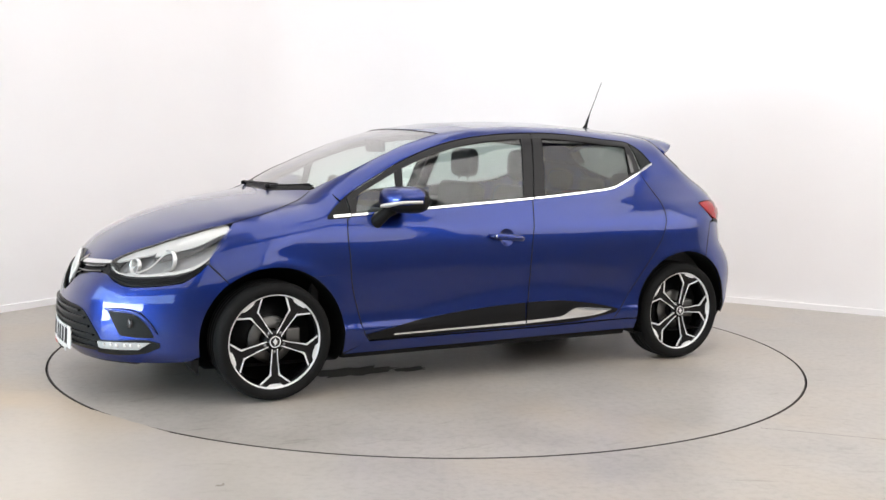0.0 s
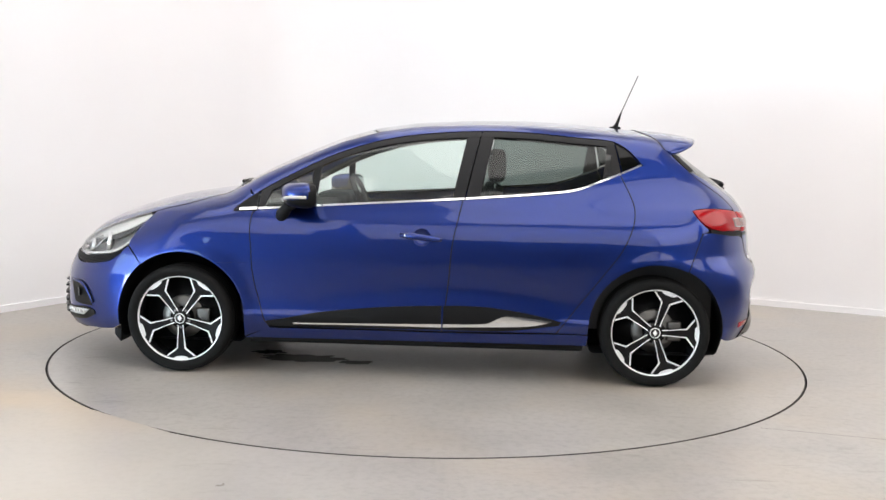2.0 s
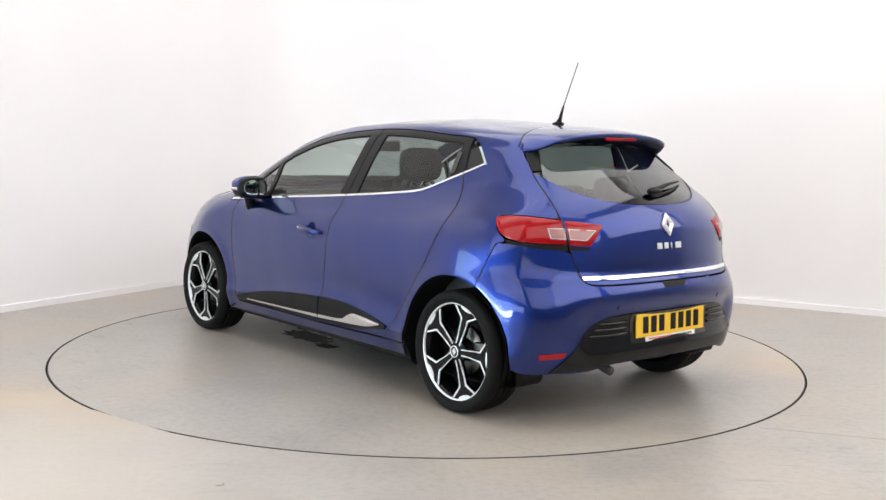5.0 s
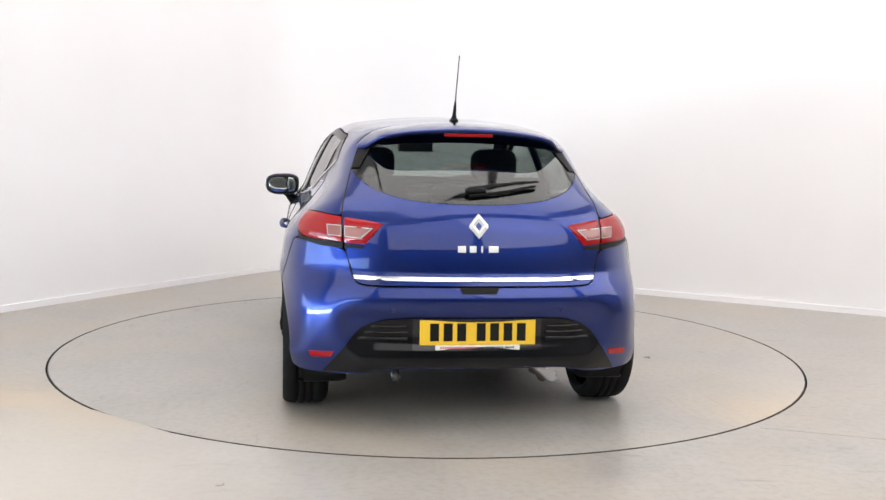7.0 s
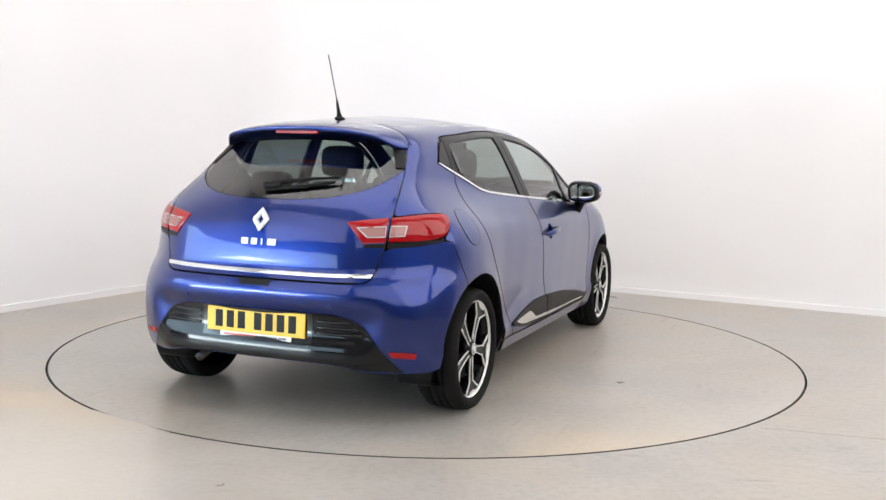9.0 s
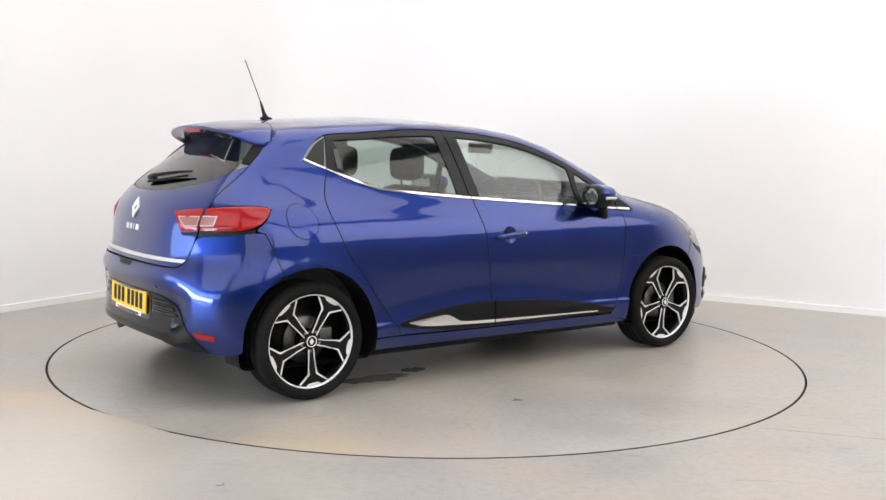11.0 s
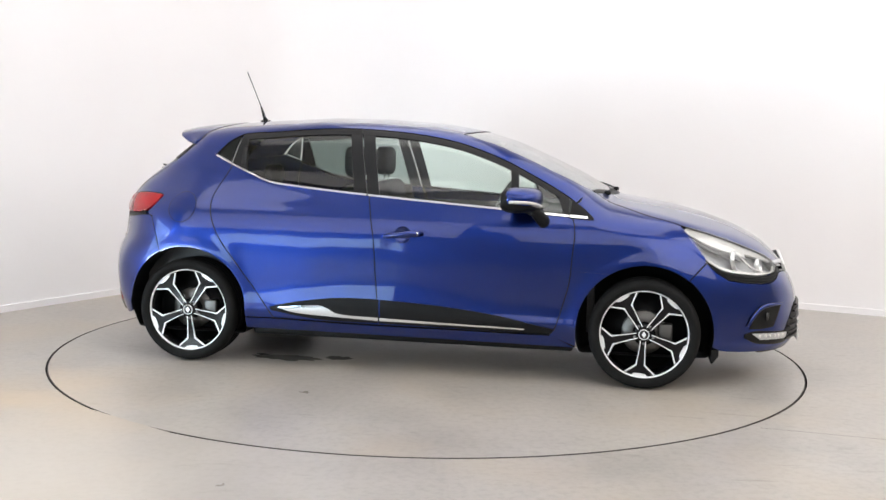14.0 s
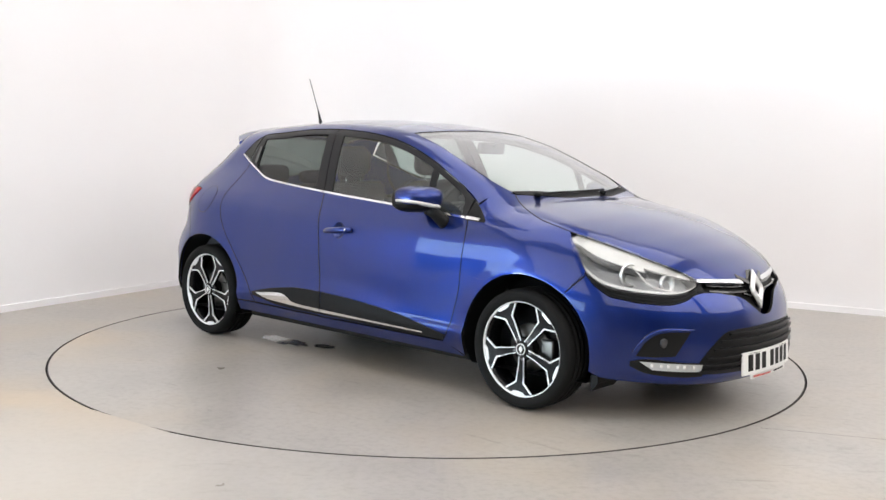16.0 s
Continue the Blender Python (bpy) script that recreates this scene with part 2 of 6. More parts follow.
def structure():
    bm = bmesh.new()
    wall_run(bm, [CORNER + E2 * WIN_W[0]] + cove(ROUND) + [FAR1], 0, HIGH, 0.2)
    tagged(part("wall_north", bm, WALL, smooth=False), "white painted studio wall with a coved corner", "wall", kind="structure")
    bm = bmesh.new()
    a, b = CORNER + E2 * WIN_W[0], CORNER + E2 * WIN_W[1]
    wall_run(bm, [b, a], 0, SILL, 0.2)
    wall_run(bm, [b, a], LINTEL, HIGH, 0.2)
    tagged(part("wall_west", bm, WALL, smooth=False), "white painted wall with a wide window", "wall", kind="structure")
    # south and east walls stay out of view; they dim the car's reflections
    bm = bmesh.new()
    a, b = FAR2 + E1 * WIN_S[0], FAR2 + E1 * WIN_S[1]
    wall_run(bm, [b, a], 0, SILL, 0.2)
    wall_run(bm, [b, a], LINTEL, HIGH, 0.2)
    wall_run(bm, [BACK, b], 0, HIGH, 0.2)
    tagged(part("wall_south", bm, DIM, smooth=False), "unseen grey wall with a wide window, added to darken reflections", "wall", kind="structure")
    bm = bmesh.new()
    wall_run(bm, [FAR1, BACK], 0, HIGH, 0.2)
    tagged(part("wall_east", bm, DIM, smooth=False), "unseen plain grey wall added to darken reflections", "wall", kind="structure")
    # skirting
    bm = bmesh.new()
    line = [CORNER + E2 * (LONG2 - 0.02)] + cove(ROUND) + [CORNER + E1 * (LONG1 - 0.02)]
    off = []
    for i, p in enumerate(line):
        d = (line[min(i + 1, len(line) - 1)] - line[max(i - 1, 0)]).normalized()
        off.append(p + Vector((d.y, -d.x, 0)) * 0.016)
    wall_run(bm, off, 0.0, 0.05, 0.018)
    tagged(part("baseboard", bm, WALL, smooth=False), "white skirting along the studio wall", "skirting", kind="structure")
    # floor with a round hole for the turntable
    bm = bmesh.new()
    hole = [bm.verts.new(((RING + 0.005) * math.cos(2 * math.pi * i / 160), (RING + 0.005) * math.sin(2 * math.pi * i / 160), 0)) for i in range(160)]
    rim = []
    for i in range(160):
        a = 2 * math.pi * i / 160
        rim.append(bm.verts.new((14.0 * math.cos(a), -2.0 + 14.0 * math.sin(a), 0)))
    low = [bm.verts.new((v.co.x, v.co.y, -0.06)) for v in hole]
    for i in range(160):
        j = (i + 1) % 160
        bm.faces.new((hole[i], rim[i], rim[j], hole[j]))
        bm.faces.new((hole[i], hole[j], low[j], low[i])).material_index = 1
    bm.faces.new(low).material_index = 1
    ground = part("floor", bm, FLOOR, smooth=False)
    ground.data.materials.append(GAP)
    tagged(ground, "pale grey-beige painted concrete studio floor", "floor", kind="structure")
    bm = bmesh.new()
    box(bm, -15, 15, -17, 13, HIGH, HIGH + 0.2)
    tagged(part("ceiling", bm, WALL, smooth=False), "white studio ceiling", "ceiling", kind="structure")
    daylight, yard = glow("daylight", (0.54, 0.80, 1.0), DAY), glow("sunlit_yard", (0.80, 0.93, 1.0), YARD)
    for k, (start, along, outward, (w0, w1)) in enumerate(((CORNER, E2, -E1, WIN_W), (FAR2, E1, E2, WIN_S))):
        mid = start + along * (w0 + w1) / 2
        turn = math.degrees(math.atan2(along.y, along.x))
        half = (w1 - w0) / 2
        win = new("window_%d" % (k + 1))
        win.matrix_basis = pose(mid.x, mid.y, 0, 0, 0, turn)
        tagged(win, "wide low workshop window letting in daylight", "window", kind="structure")
        # one post at the far end; the two windows meet at the corner without one
        x = half - 0.03 if k else 0.03 - half
        bm = bmesh.new()
        box(bm, x - 0.025, x + 0.025, -0.03, 0.03, SILL, LINTEL, 0.004)
        part("mullion", bm, WALL, win, smooth=False)
        for z in (SILL + 0.025, LINTEL - 0.025):
            bm = bmesh.new()
            box(bm, -half, half, -0.028, 0.028, z - 0.025, z + 0.025, 0.004)
            part("rail", bm, WALL, win, smooth=False)
        out = mid + outward * 0.45
        near, far = (2.3 - half - 0.5, half + 0.5) if k == 0 else (-half - 0.5, half - 2.1)
        for z0, z1, x0, x1, mat, words in ((0.0, 0.57, near, far, yard, "sunlit yard ground outside the workshop window"), (0.58, LINTEL + 0.5, -half - 0.5, half + 0.5, daylight, "bright daylight outside the workshop window")):
            bm = bmesh.new()
            box(bm, x0, x1, -0.01, 0.01, z0, z1)
            day = part("backdrop", bm, mat, smooth=False)
            day.matrix_basis = pose(out.x, out.y, 0, 0, 0, turn)
            tagged(day, words, "backdrop", kind="structure")
    # hairline joints in the floor
    for k, (a, b) in enumerate((((-3.0, -2.35), (-1.2, -3.05)), ((1.55, -1.72), (3.4, -2.25)))):
        bm = bmesh.new()
        a, b = Vector((*a, 0)), Vector((*b, 0))
        n = Vector((-(b - a).y, (b - a).x, 0)).normalized()
        prev = None
        for i in range(41):
            p = a.lerp(b, i / 40) + n * (0.012 * noise.noise(Vector((i * 0.35, k * 7.0, 0))))
            w = 0.0022 + 0.0012 * noise.noise(Vector((i * 0.8, 3.0, k)))
            pair = [bm.verts.new((q.x, q.y, 0.0008)) for q in (p - n * w, p + n * w)]
            if prev:
                bm.faces.new((prev[0], pair[0], pair[1], prev[1]))
            prev = pair
        tagged(part("trim", bm, JOINT, smooth=False), "hairline crack in the painted floor", "floor crack", kind="structure")
    # filled stretch of the ring joint
    bm = bmesh.new()
    prev = None
    for i in range(25):
        ang = radians(-134 + 14 * i / 24)
        w = 0.011 * min(1.0, 3.0 * min(i, 24 - i) / 24)
        pair = [bm.verts.new((r * math.cos(ang), r * math.sin(ang), 0.0012)) for r in (RING + 0.001 - w, RING + 0.006 + w * 0.3)]
        if prev:
            bm.faces.new((prev[0], prev[1], pair[1], pair[0]))
        prev = pair
    tagged(part("trim", bm, FLOOR, smooth=False), "filled stretch of the round floor joint", "floor joint", kind="structure")


def light_panel(deep, strength, words):
    light = empty("ceiling_light", words, "ceiling light", "ceiling lights")
    bm = bmesh.new()
    box(bm, -2.05, 2.05, -deep - 0.05, deep + 0.05, -0.03, 0.03, 0.006)
    part("frame", bm, SILVER, light, smooth=False)
    bm = bmesh.new()
    box(bm, -2.0, 2.0, -deep, deep, -0.037, -0.031)
    part("diffuser", bm, glow("panel_light", (1.0, 0.955, 0.920), strength), light, smooth=False)
    for x in (-1.0, 1.0):
        bm = bmesh.new()
        tube(bm, [(x, 0, 0.02), (x, 0, 0.35)], 0.006)
        part("hanger", bm, SILVER, light)
    return light


def light_panels():
    aim_at = CORNER + E1 * 1.9 + E2 * 2.9 + Vector((0, 0, 1.0))
    # the tilted panels are unseen additions brightening the walls; the last set hangs overhead
    for deep, strength, words, spots in (
            (1.9, LAMP * 0.58, "large unseen light panel added to brighten the walls", ((2.6, 9.6, 3.7, 62), (7.0, 9.6, 3.7, 62))),
            (1.9, LAMP * 1.14, "large unseen light panel added to brighten the long wall", ((9.0, 6.4, 3.7, 62), (9.0, 2.2, 3.7, 55))),
            (1.2, LAMP * 0.88, "long white hanging studio light panel over the turntable", ((2.6, 5.2, 5.2, 12), (5.6, 5.2, 5.2, 12), (5.6, 2.4, 5.2, 8), (2.6, 2.4, 5.4, 0)))):
        light = light_panel(deep, strength, words)
        for k, (i, j, z, lean) in enumerate(spots):
            p = CORNER + E1 * i + E2 * j + Vector((0, 0, z))
            d = aim_at - p
            m = pose(p.x, p.y, p.z, 0, 0, math.degrees(math.atan2(d.y, d.x)) - 90) @ pose(0, 0, 0, lean)
            if k == 0:
                light.matrix_basis = m
            else:
                copy_thing(light, m)


structure()
light_panels()


def turntable():
    table = empty("turntable", "round pale concrete-finished car turntable flush with the floor", "turntable")
    bm = bmesh.new()
    r1 = RING - 0.005
    rings = lathe(bm, [(0.02, 0.0), (0.6, 0.0), (1.2, 0.0), (1.8, 0.0), (r1 - 0.003, 0.0), (r1, -0.003), (r1, -0.05)], 160, "z")
    bm.faces.new(rings[0])
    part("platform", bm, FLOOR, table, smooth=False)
    # dark strip on the platform's edge, painting in the shade of the gap
    bm = bmesh.new()
    lathe(bm, [(r1 + 0.0008, -0.05), (r1 + 0.0008, -0.0005), (r1 - 0.0015, 0.0006), (r1 - 0.0040, 0.0006), (r1 - 0.0043, -0.003)], 160, "z")
    part("edge_ring", bm, GAP, table, "dark strip standing in for the shade in the ring gap", smooth=False)
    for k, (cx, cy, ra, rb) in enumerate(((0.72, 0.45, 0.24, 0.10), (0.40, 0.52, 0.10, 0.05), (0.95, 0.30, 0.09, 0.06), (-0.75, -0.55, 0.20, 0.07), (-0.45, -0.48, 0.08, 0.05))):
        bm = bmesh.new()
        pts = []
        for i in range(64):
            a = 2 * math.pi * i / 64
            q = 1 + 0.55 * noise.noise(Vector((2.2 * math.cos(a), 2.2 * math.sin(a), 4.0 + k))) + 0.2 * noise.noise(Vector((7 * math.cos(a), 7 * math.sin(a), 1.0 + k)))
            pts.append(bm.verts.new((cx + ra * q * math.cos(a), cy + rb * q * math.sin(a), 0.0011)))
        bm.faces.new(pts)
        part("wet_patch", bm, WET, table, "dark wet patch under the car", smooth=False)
    return table


TABLE = turntable()


# ---------------------------------------------------------------- the car's outer form
# x forward, y to the car's left, z up; the origin is on the ground midway between the axles
def curve_of(points, soft):
    """A smooth function through (at, value) pairs."""
    a = np.array(points, float)
    a = a[np.argsort(a[:, 0])]
    grid = np.arange(a[0, 0] - 0.4, a[-1, 0] + 0.4, 0.002)
    v = np.interp(grid, a[:, 0], a[:, 1])
    lo, hi = grid < a[0, 0], grid > a[-1, 0]
    v[lo] = a[0, 1] + (grid[lo] - a[0, 0]) * (a[1, 1] - a[0, 1]) / (a[1, 0] - a[0, 0])
    v[hi] = a[-1, 1] + (grid[hi] - a[-1, 0]) * (a[-1, 1] - a[-2, 1]) / (a[-1, 0] - a[-2, 0])
    n = int(3 * soft / 0.002)
    k = np.exp(-0.5 * (np.arange(-n, n + 1) * 0.002 / soft) ** 2)
    wide = np.concatenate([v[0] + np.arange(-n, 0) * (v[1] - v[0]), v, v[-1] + np.arange(1, n + 1) * (v[-1] - v[-2])])
    v = np.convolve(wide, k / k.sum(), "valid")
    return lambda q: np.interp(q, grid, v)


TOP = curve_of([(2.2, 0.50), (2.12, 0.62), (2.06, 0.69), (1.96, 0.772), (1.80, 0.852), (1.63, 0.911), (1.47, 0.953), (1.25, 0.990), (1.13, 1.006),
                (0.91, 1.133), (0.70, 1.229), (0.505, 1.312), (0.30, 1.371), (0.05, 1.408), (-0.29, 1.428), (-0.63, 1.431), (-0.97, 1.412), (-1.25, 1.388),
                (-1.37, 1.368), (-1.46, 1.292), (-1.80, 1.045), (-1.90, 0.97)], 0.03)
BEND = curve_of([(2.2, 0.15), (1.3, 0.12), (0.9, 0.14), (0.3, 0.15), (-0.4, 0.0), (-1.0, -0.12), (-1.9, -0.2)], 0.1)
CROWN = curve_of([(2.2, 0.20), (1.8, 0.16), (1.4, 0.095), (1.1, 0.075), (0.7, 0.10), (0.3, 0.12), (-0.3, 0.16), (-1.0, 0.20), (-1.9, 0.20)], 0.1)
FLANK = curve_of([(2.1, 0.80), (1.7, 0.825), (1.29, 0.862), (0.9, 0.852), (0.3, 0.856), (-0.5, 0.860), (-0.9, 0.863), (-1.29, 0.886), (-1.55, 0.860), (-1.9, 0.78)], 0.09)
INSET = curve_of([(0.15, 0.06), (0.22, 0.028), (0.29, 0.004), (0.36, 0.0), (0.40, 0.003), (0.45, 0.0098), (0.49, 0.0150), (0.51, 0.0158), (0.55, 0.0158), (0.60, 0.0152), (0.66, 0.0158), (0.72, 0.0182), (0.78, 0.0240), (0.83, 0.034), (0.88, 0.055), (0.95, 0.11), (1.05, 0.23), (1.2, 0.46)], 0.02)
CABIN = curve_of([(1.6, 0.55), (1.2, 0.655), (0.97, 0.69), (0.5, 0.735), (0.0, 0.745), (-0.5, 0.735), (-1.0, 0.703), (-1.22, 0.673), (-1.5, 0.637), (-1.8, 0.585)], 0.09)
LEAN = curve_of([(0.2, 0.40), (0.7, 0.13), (0.85, 0.025), (0.93, -0.010), (1.0, 0.002), (1.1, 0.04), (1.2, 0.085), (1.3, 0.135), (1.4, 0.19)], 0.03)
NOSE = curve_of([(0.12, 2.05), (0.18, 2.13), (0.24, 2.172), (0.36, 2.175), (0.50, 2.162), (0.56, 2.146), (0.62, 2.116), (0.70, 2.062), (0.80, 1.97), (0.9, 1.83)], 0.025)
TAIL = curve_of([(0.15, -1.82), (0.22, -1.885), (0.30, -1.928), (0.36, -1.925), (0.42, -1.908), (0.50, -1.908), (0.55, -1.938), (0.60, -1.948), (0.65, -1.932), (0.70, -1.901), (0.76, -1.899), (0.82, -1.892), (0.90, -1.878), (0.98, -1.858), (1.06, -1.825), (1.2, -1.76)], 0.018)


BUMPER = curve_of([(0.15, -1.80), (0.22, -1.862), (0.30, -1.905), (0.36, -1.925), (0.42, -1.937), (0.50, -1.944), (0.58, -1.944), (0.65, -1.930), (0.70, -1.901), (0.76, -1.899), (0.82, -1.892), (0.90, -1.878), (0.98, -1.858), (1.06, -1.825), (1.2, -1.76)], 0.02)
ROUNDED = curve_of([(0.2, 0.36), (0.55, 0.40), (0.72, 0.60), (0.8, 0.64), (1.2, 0.64)], 0.04)


def smax(a, b, k):
    return np.maximum(a, b) + np.maximum(k - np.abs(a - b), 0) ** 2 / (4 * k)


HUBX, HUBZ, ARCH = 1.2945, 0.305, 0.362


def form(p):
    """Below 0 inside the closed outer form of the car, above 0 outside."""
    x, y, z = p[:, 0], np.abs(p[:, 1]), p[:, 2]
    xe = x + BEND(x) * y * y
    t = TOP(xe)
    dt = (TOP(xe + 0.01) - TOP(xe - 0.01)) / 0.02
    f_top = (z - t + CROWN(x) * y * y) / np.sqrt(1 + dt * dt)
    lip = np.zeros_like(x)
    for hx in (HUBX, -HUBX):
        r = np.hypot(x - hx, z - HUBZ)
        lip += 0.007 * np.exp(-((r - ARCH) / 0.05) ** 2)
    # the hollow over the sill is arched, and the sheet metal is never quite even
    drop = 0.09 * np.clip((np.abs(x + 0.20) - 0.12) / 0.65, 0, 1) ** 1.4 * np.clip((z - 0.31) / 0.05, 0, 1) * np.clip((0.62 - z) / 0.12, 0, 1)
    uneven = 0.0005 * np.sin(9.0 * x + 2.0 * np.sin(5.0 * z)) + 0.0003 * np.sin(23.0 * x - 8.0 * z)
    low = FLANK(x) - INSET(z + drop) + lip + uneven
    high = CABIN(x) - LEAN(z)
    f_side = y - smax(low, high, 0.085)
    y2 = y * y
    m1 = 0.6 * y + 3.4 * y2 * y
    f_nose = (x - NOSE(z) + 0.3 * y2 + 0.85 * y2 * y2) / np.sqrt(1 + np.minimum(m1, 1.5) ** 2)
    c4 = ROUNDED(z)
    m2 = 0.2 * y + 4 * c4 * y2 * y
    w = np.clip((y - 0.50) / 0.16, 0, 1)
    w = w * w * (3 - 2 * w)
    f_tail = (TAIL(z) * (1 - w) + BUMPER(z) * w + 0.10 * y2 + c4 * y2 * y2 - x) / np.sqrt(1 + np.minimum(m2, 1.5) ** 2)
    soft = 0.09 + 0.07 * np.clip((x - 0.95) / 0.3, 0, 1)
    return smax(smax(f_side, f_top, soft), smax(f_nose, f_tail, 0.02), 0.07)


def slope(p, e=0.004):
    g = np.empty_like(p)
    for i in range(3):
        d = np.zeros(3)
        d[i] = e
        g[:, i] = (form(p + d) - form(p - d)) / (2 * e)
    return g


def normals(p):
    g = slope(p)
    return g / np.maximum(np.linalg.norm(g, axis=1, keepdims=True), 1e-6)


def settle(p, rounds=7):
    """Moves points to the nearest place on the form."""
    for _ in range(rounds):
        g = slope(p)
        p = p - g * (form(p) / np.maximum((g * g).sum(1), 0.05))[:, None]
    return p


def cast(start, way):
    """The first meeting of rays with the form, from outside."""
    start, way = np.array(start, float), np.array(way, float)
    lo, hi = np.zeros(len(start)), np.zeros(len(start))
    done = np.zeros(len(start), bool)
    for d in np.arange(0.0, 2.4, 0.02):
        inside = form(start + way * d) < 0
        fresh = inside & ~done
        hi[fresh], lo[fresh] = d, d - 0.02
        done |= inside
    for _ in range(14):
        mid = (lo + hi) / 2
        inside = form(start + way * mid[:, None]) < 0
        hi, lo = np.where(inside, mid, hi), np.where(inside, lo, mid)
    return start + way * hi[:, None]


def dense(pts, step=0.02):
    """More points along a line, with its bends kept soft."""
    a = np.array(pts, float)
    if len(a) == 2:
        n = max(2, int(np.linalg.norm(a[1] - a[0]) / step) + 1)
        return a[0] + (a[1] - a[0]) * np.linspace(0, 1, n)[:, None]
    pad = np.vstack([2 * a[0] - a[1], a, 2 * a[-1] - a[-2]])
    out = []
    for i in range(1, len(a)):
        p0, p1, p2, p3 = pad[i - 1:i + 3]
        d = np.linalg.norm(p2 - p1)
        m1 = (p2 - p0) / max(np.linalg.norm(p2 - p1) + np.linalg.norm(p1 - p0), 1e-6) * d
        m2 = (p3 - p1) / max(np.linalg.norm(p3 - p2) + np.linalg.norm(p2 - p1), 1e-6) * d
        n = max(2, int(d / step) + 1)
        s = np.linspace(0, 1, n, endpoint=False)[:, None]
        out.append((2 * s ** 3 - 3 * s ** 2 + 1) * p1 + (s ** 3 - 2 * s ** 2 + s) * m1 + (-2 * s ** 3 + 3 * s ** 2) * p2 + (s ** 3 - s ** 2) * m2)
    out.append(a[-1:])
    return np.vstack(out)


def side(pts):
    a = dense(pts)
    return cast(np.column_stack([a[:, 0], np.full(len(a), 1.2), a[:, 1]]), np.tile([0, -1.0, 0], (len(a), 1)))


def above(pts):
    a = dense(pts)
    return cast(np.column_stack([a[:, 0], a[:, 1], np.full(len(a), 1.9)]), np.tile([0, 0, -1.0], (len(a), 1)))


def behind(pts):
    a = dense(pts)
    return cast(np.column_stack([np.full(len(a), -2.3), a[:, 0], a[:, 1]]), np.tile([1.0, 0, 0], (len(a), 1)))


def ahead(pts):
    a = dense(pts)
    return cast(np.column_stack([np.full(len(a), 2.5), a[:, 0], a[:, 1]]), np.tile([-1.0, 0, 0], (len(a), 1)))


def arch(hx, a0, a1, grow=0.0):
    r = ARCH + grow
    return [(hx + r * math.cos(radians(a)), HUBZ + r * math.sin(radians(a))) for a in np.linspace(a0, a1, 14)]


def spread(line, n):
    d = np.concatenate([[0], np.cumsum(np.linalg.norm(np.diff(line, axis=0), axis=1))])
    s = np.linspace(0, d[-1], n)
    return np.column_stack([np.interp(s, d, line[:, i]) for i in range(3)])


def flip(line):
    return np.asarray(line) * np.array([1, -1, 1.0])


def patch(bottom, top, left=None, right=None, n=36, m=18, stay=False):
    """A grid of points on the form, filled between four border lines (left and right run upwards)."""
    b, t = spread(np.asarray(bottom), n), spread(np.asarray(top), n)
    s, u = np.linspace(0, 1, n), np.linspace(0, 1, m)
    l = spread(np.asarray(left), m) if left is not None else b[0] + (t[0] - b[0]) * u[:, None]
    r = spread(np.asarray(right), m) if right is not None else b[-1] + (t[-1] - b[-1]) * u[:, None]
    l = l + (1 - u)[:, None] * (b[0] - l[0]) + u[:, None] * (t[0] - l[-1])
    r = r + (1 - u)[:, None] * (b[-1] - r[0]) + u[:, None] * (t[-1] - r[-1])
    S, U = s[None, :, None], u[:, None, None]
    g = (1 - U) * b[None] + U * t[None] + (1 - S) * l[:, None] + S * r[:, None]
    g -= (1 - S) * (1 - U) * b[0] + S * (1 - U) * b[-1] + (1 - S) * U * t[0] + S * U * t[-1]
    return g if stay else settle(g.reshape(-1, 3)).reshape(m, n, 3)


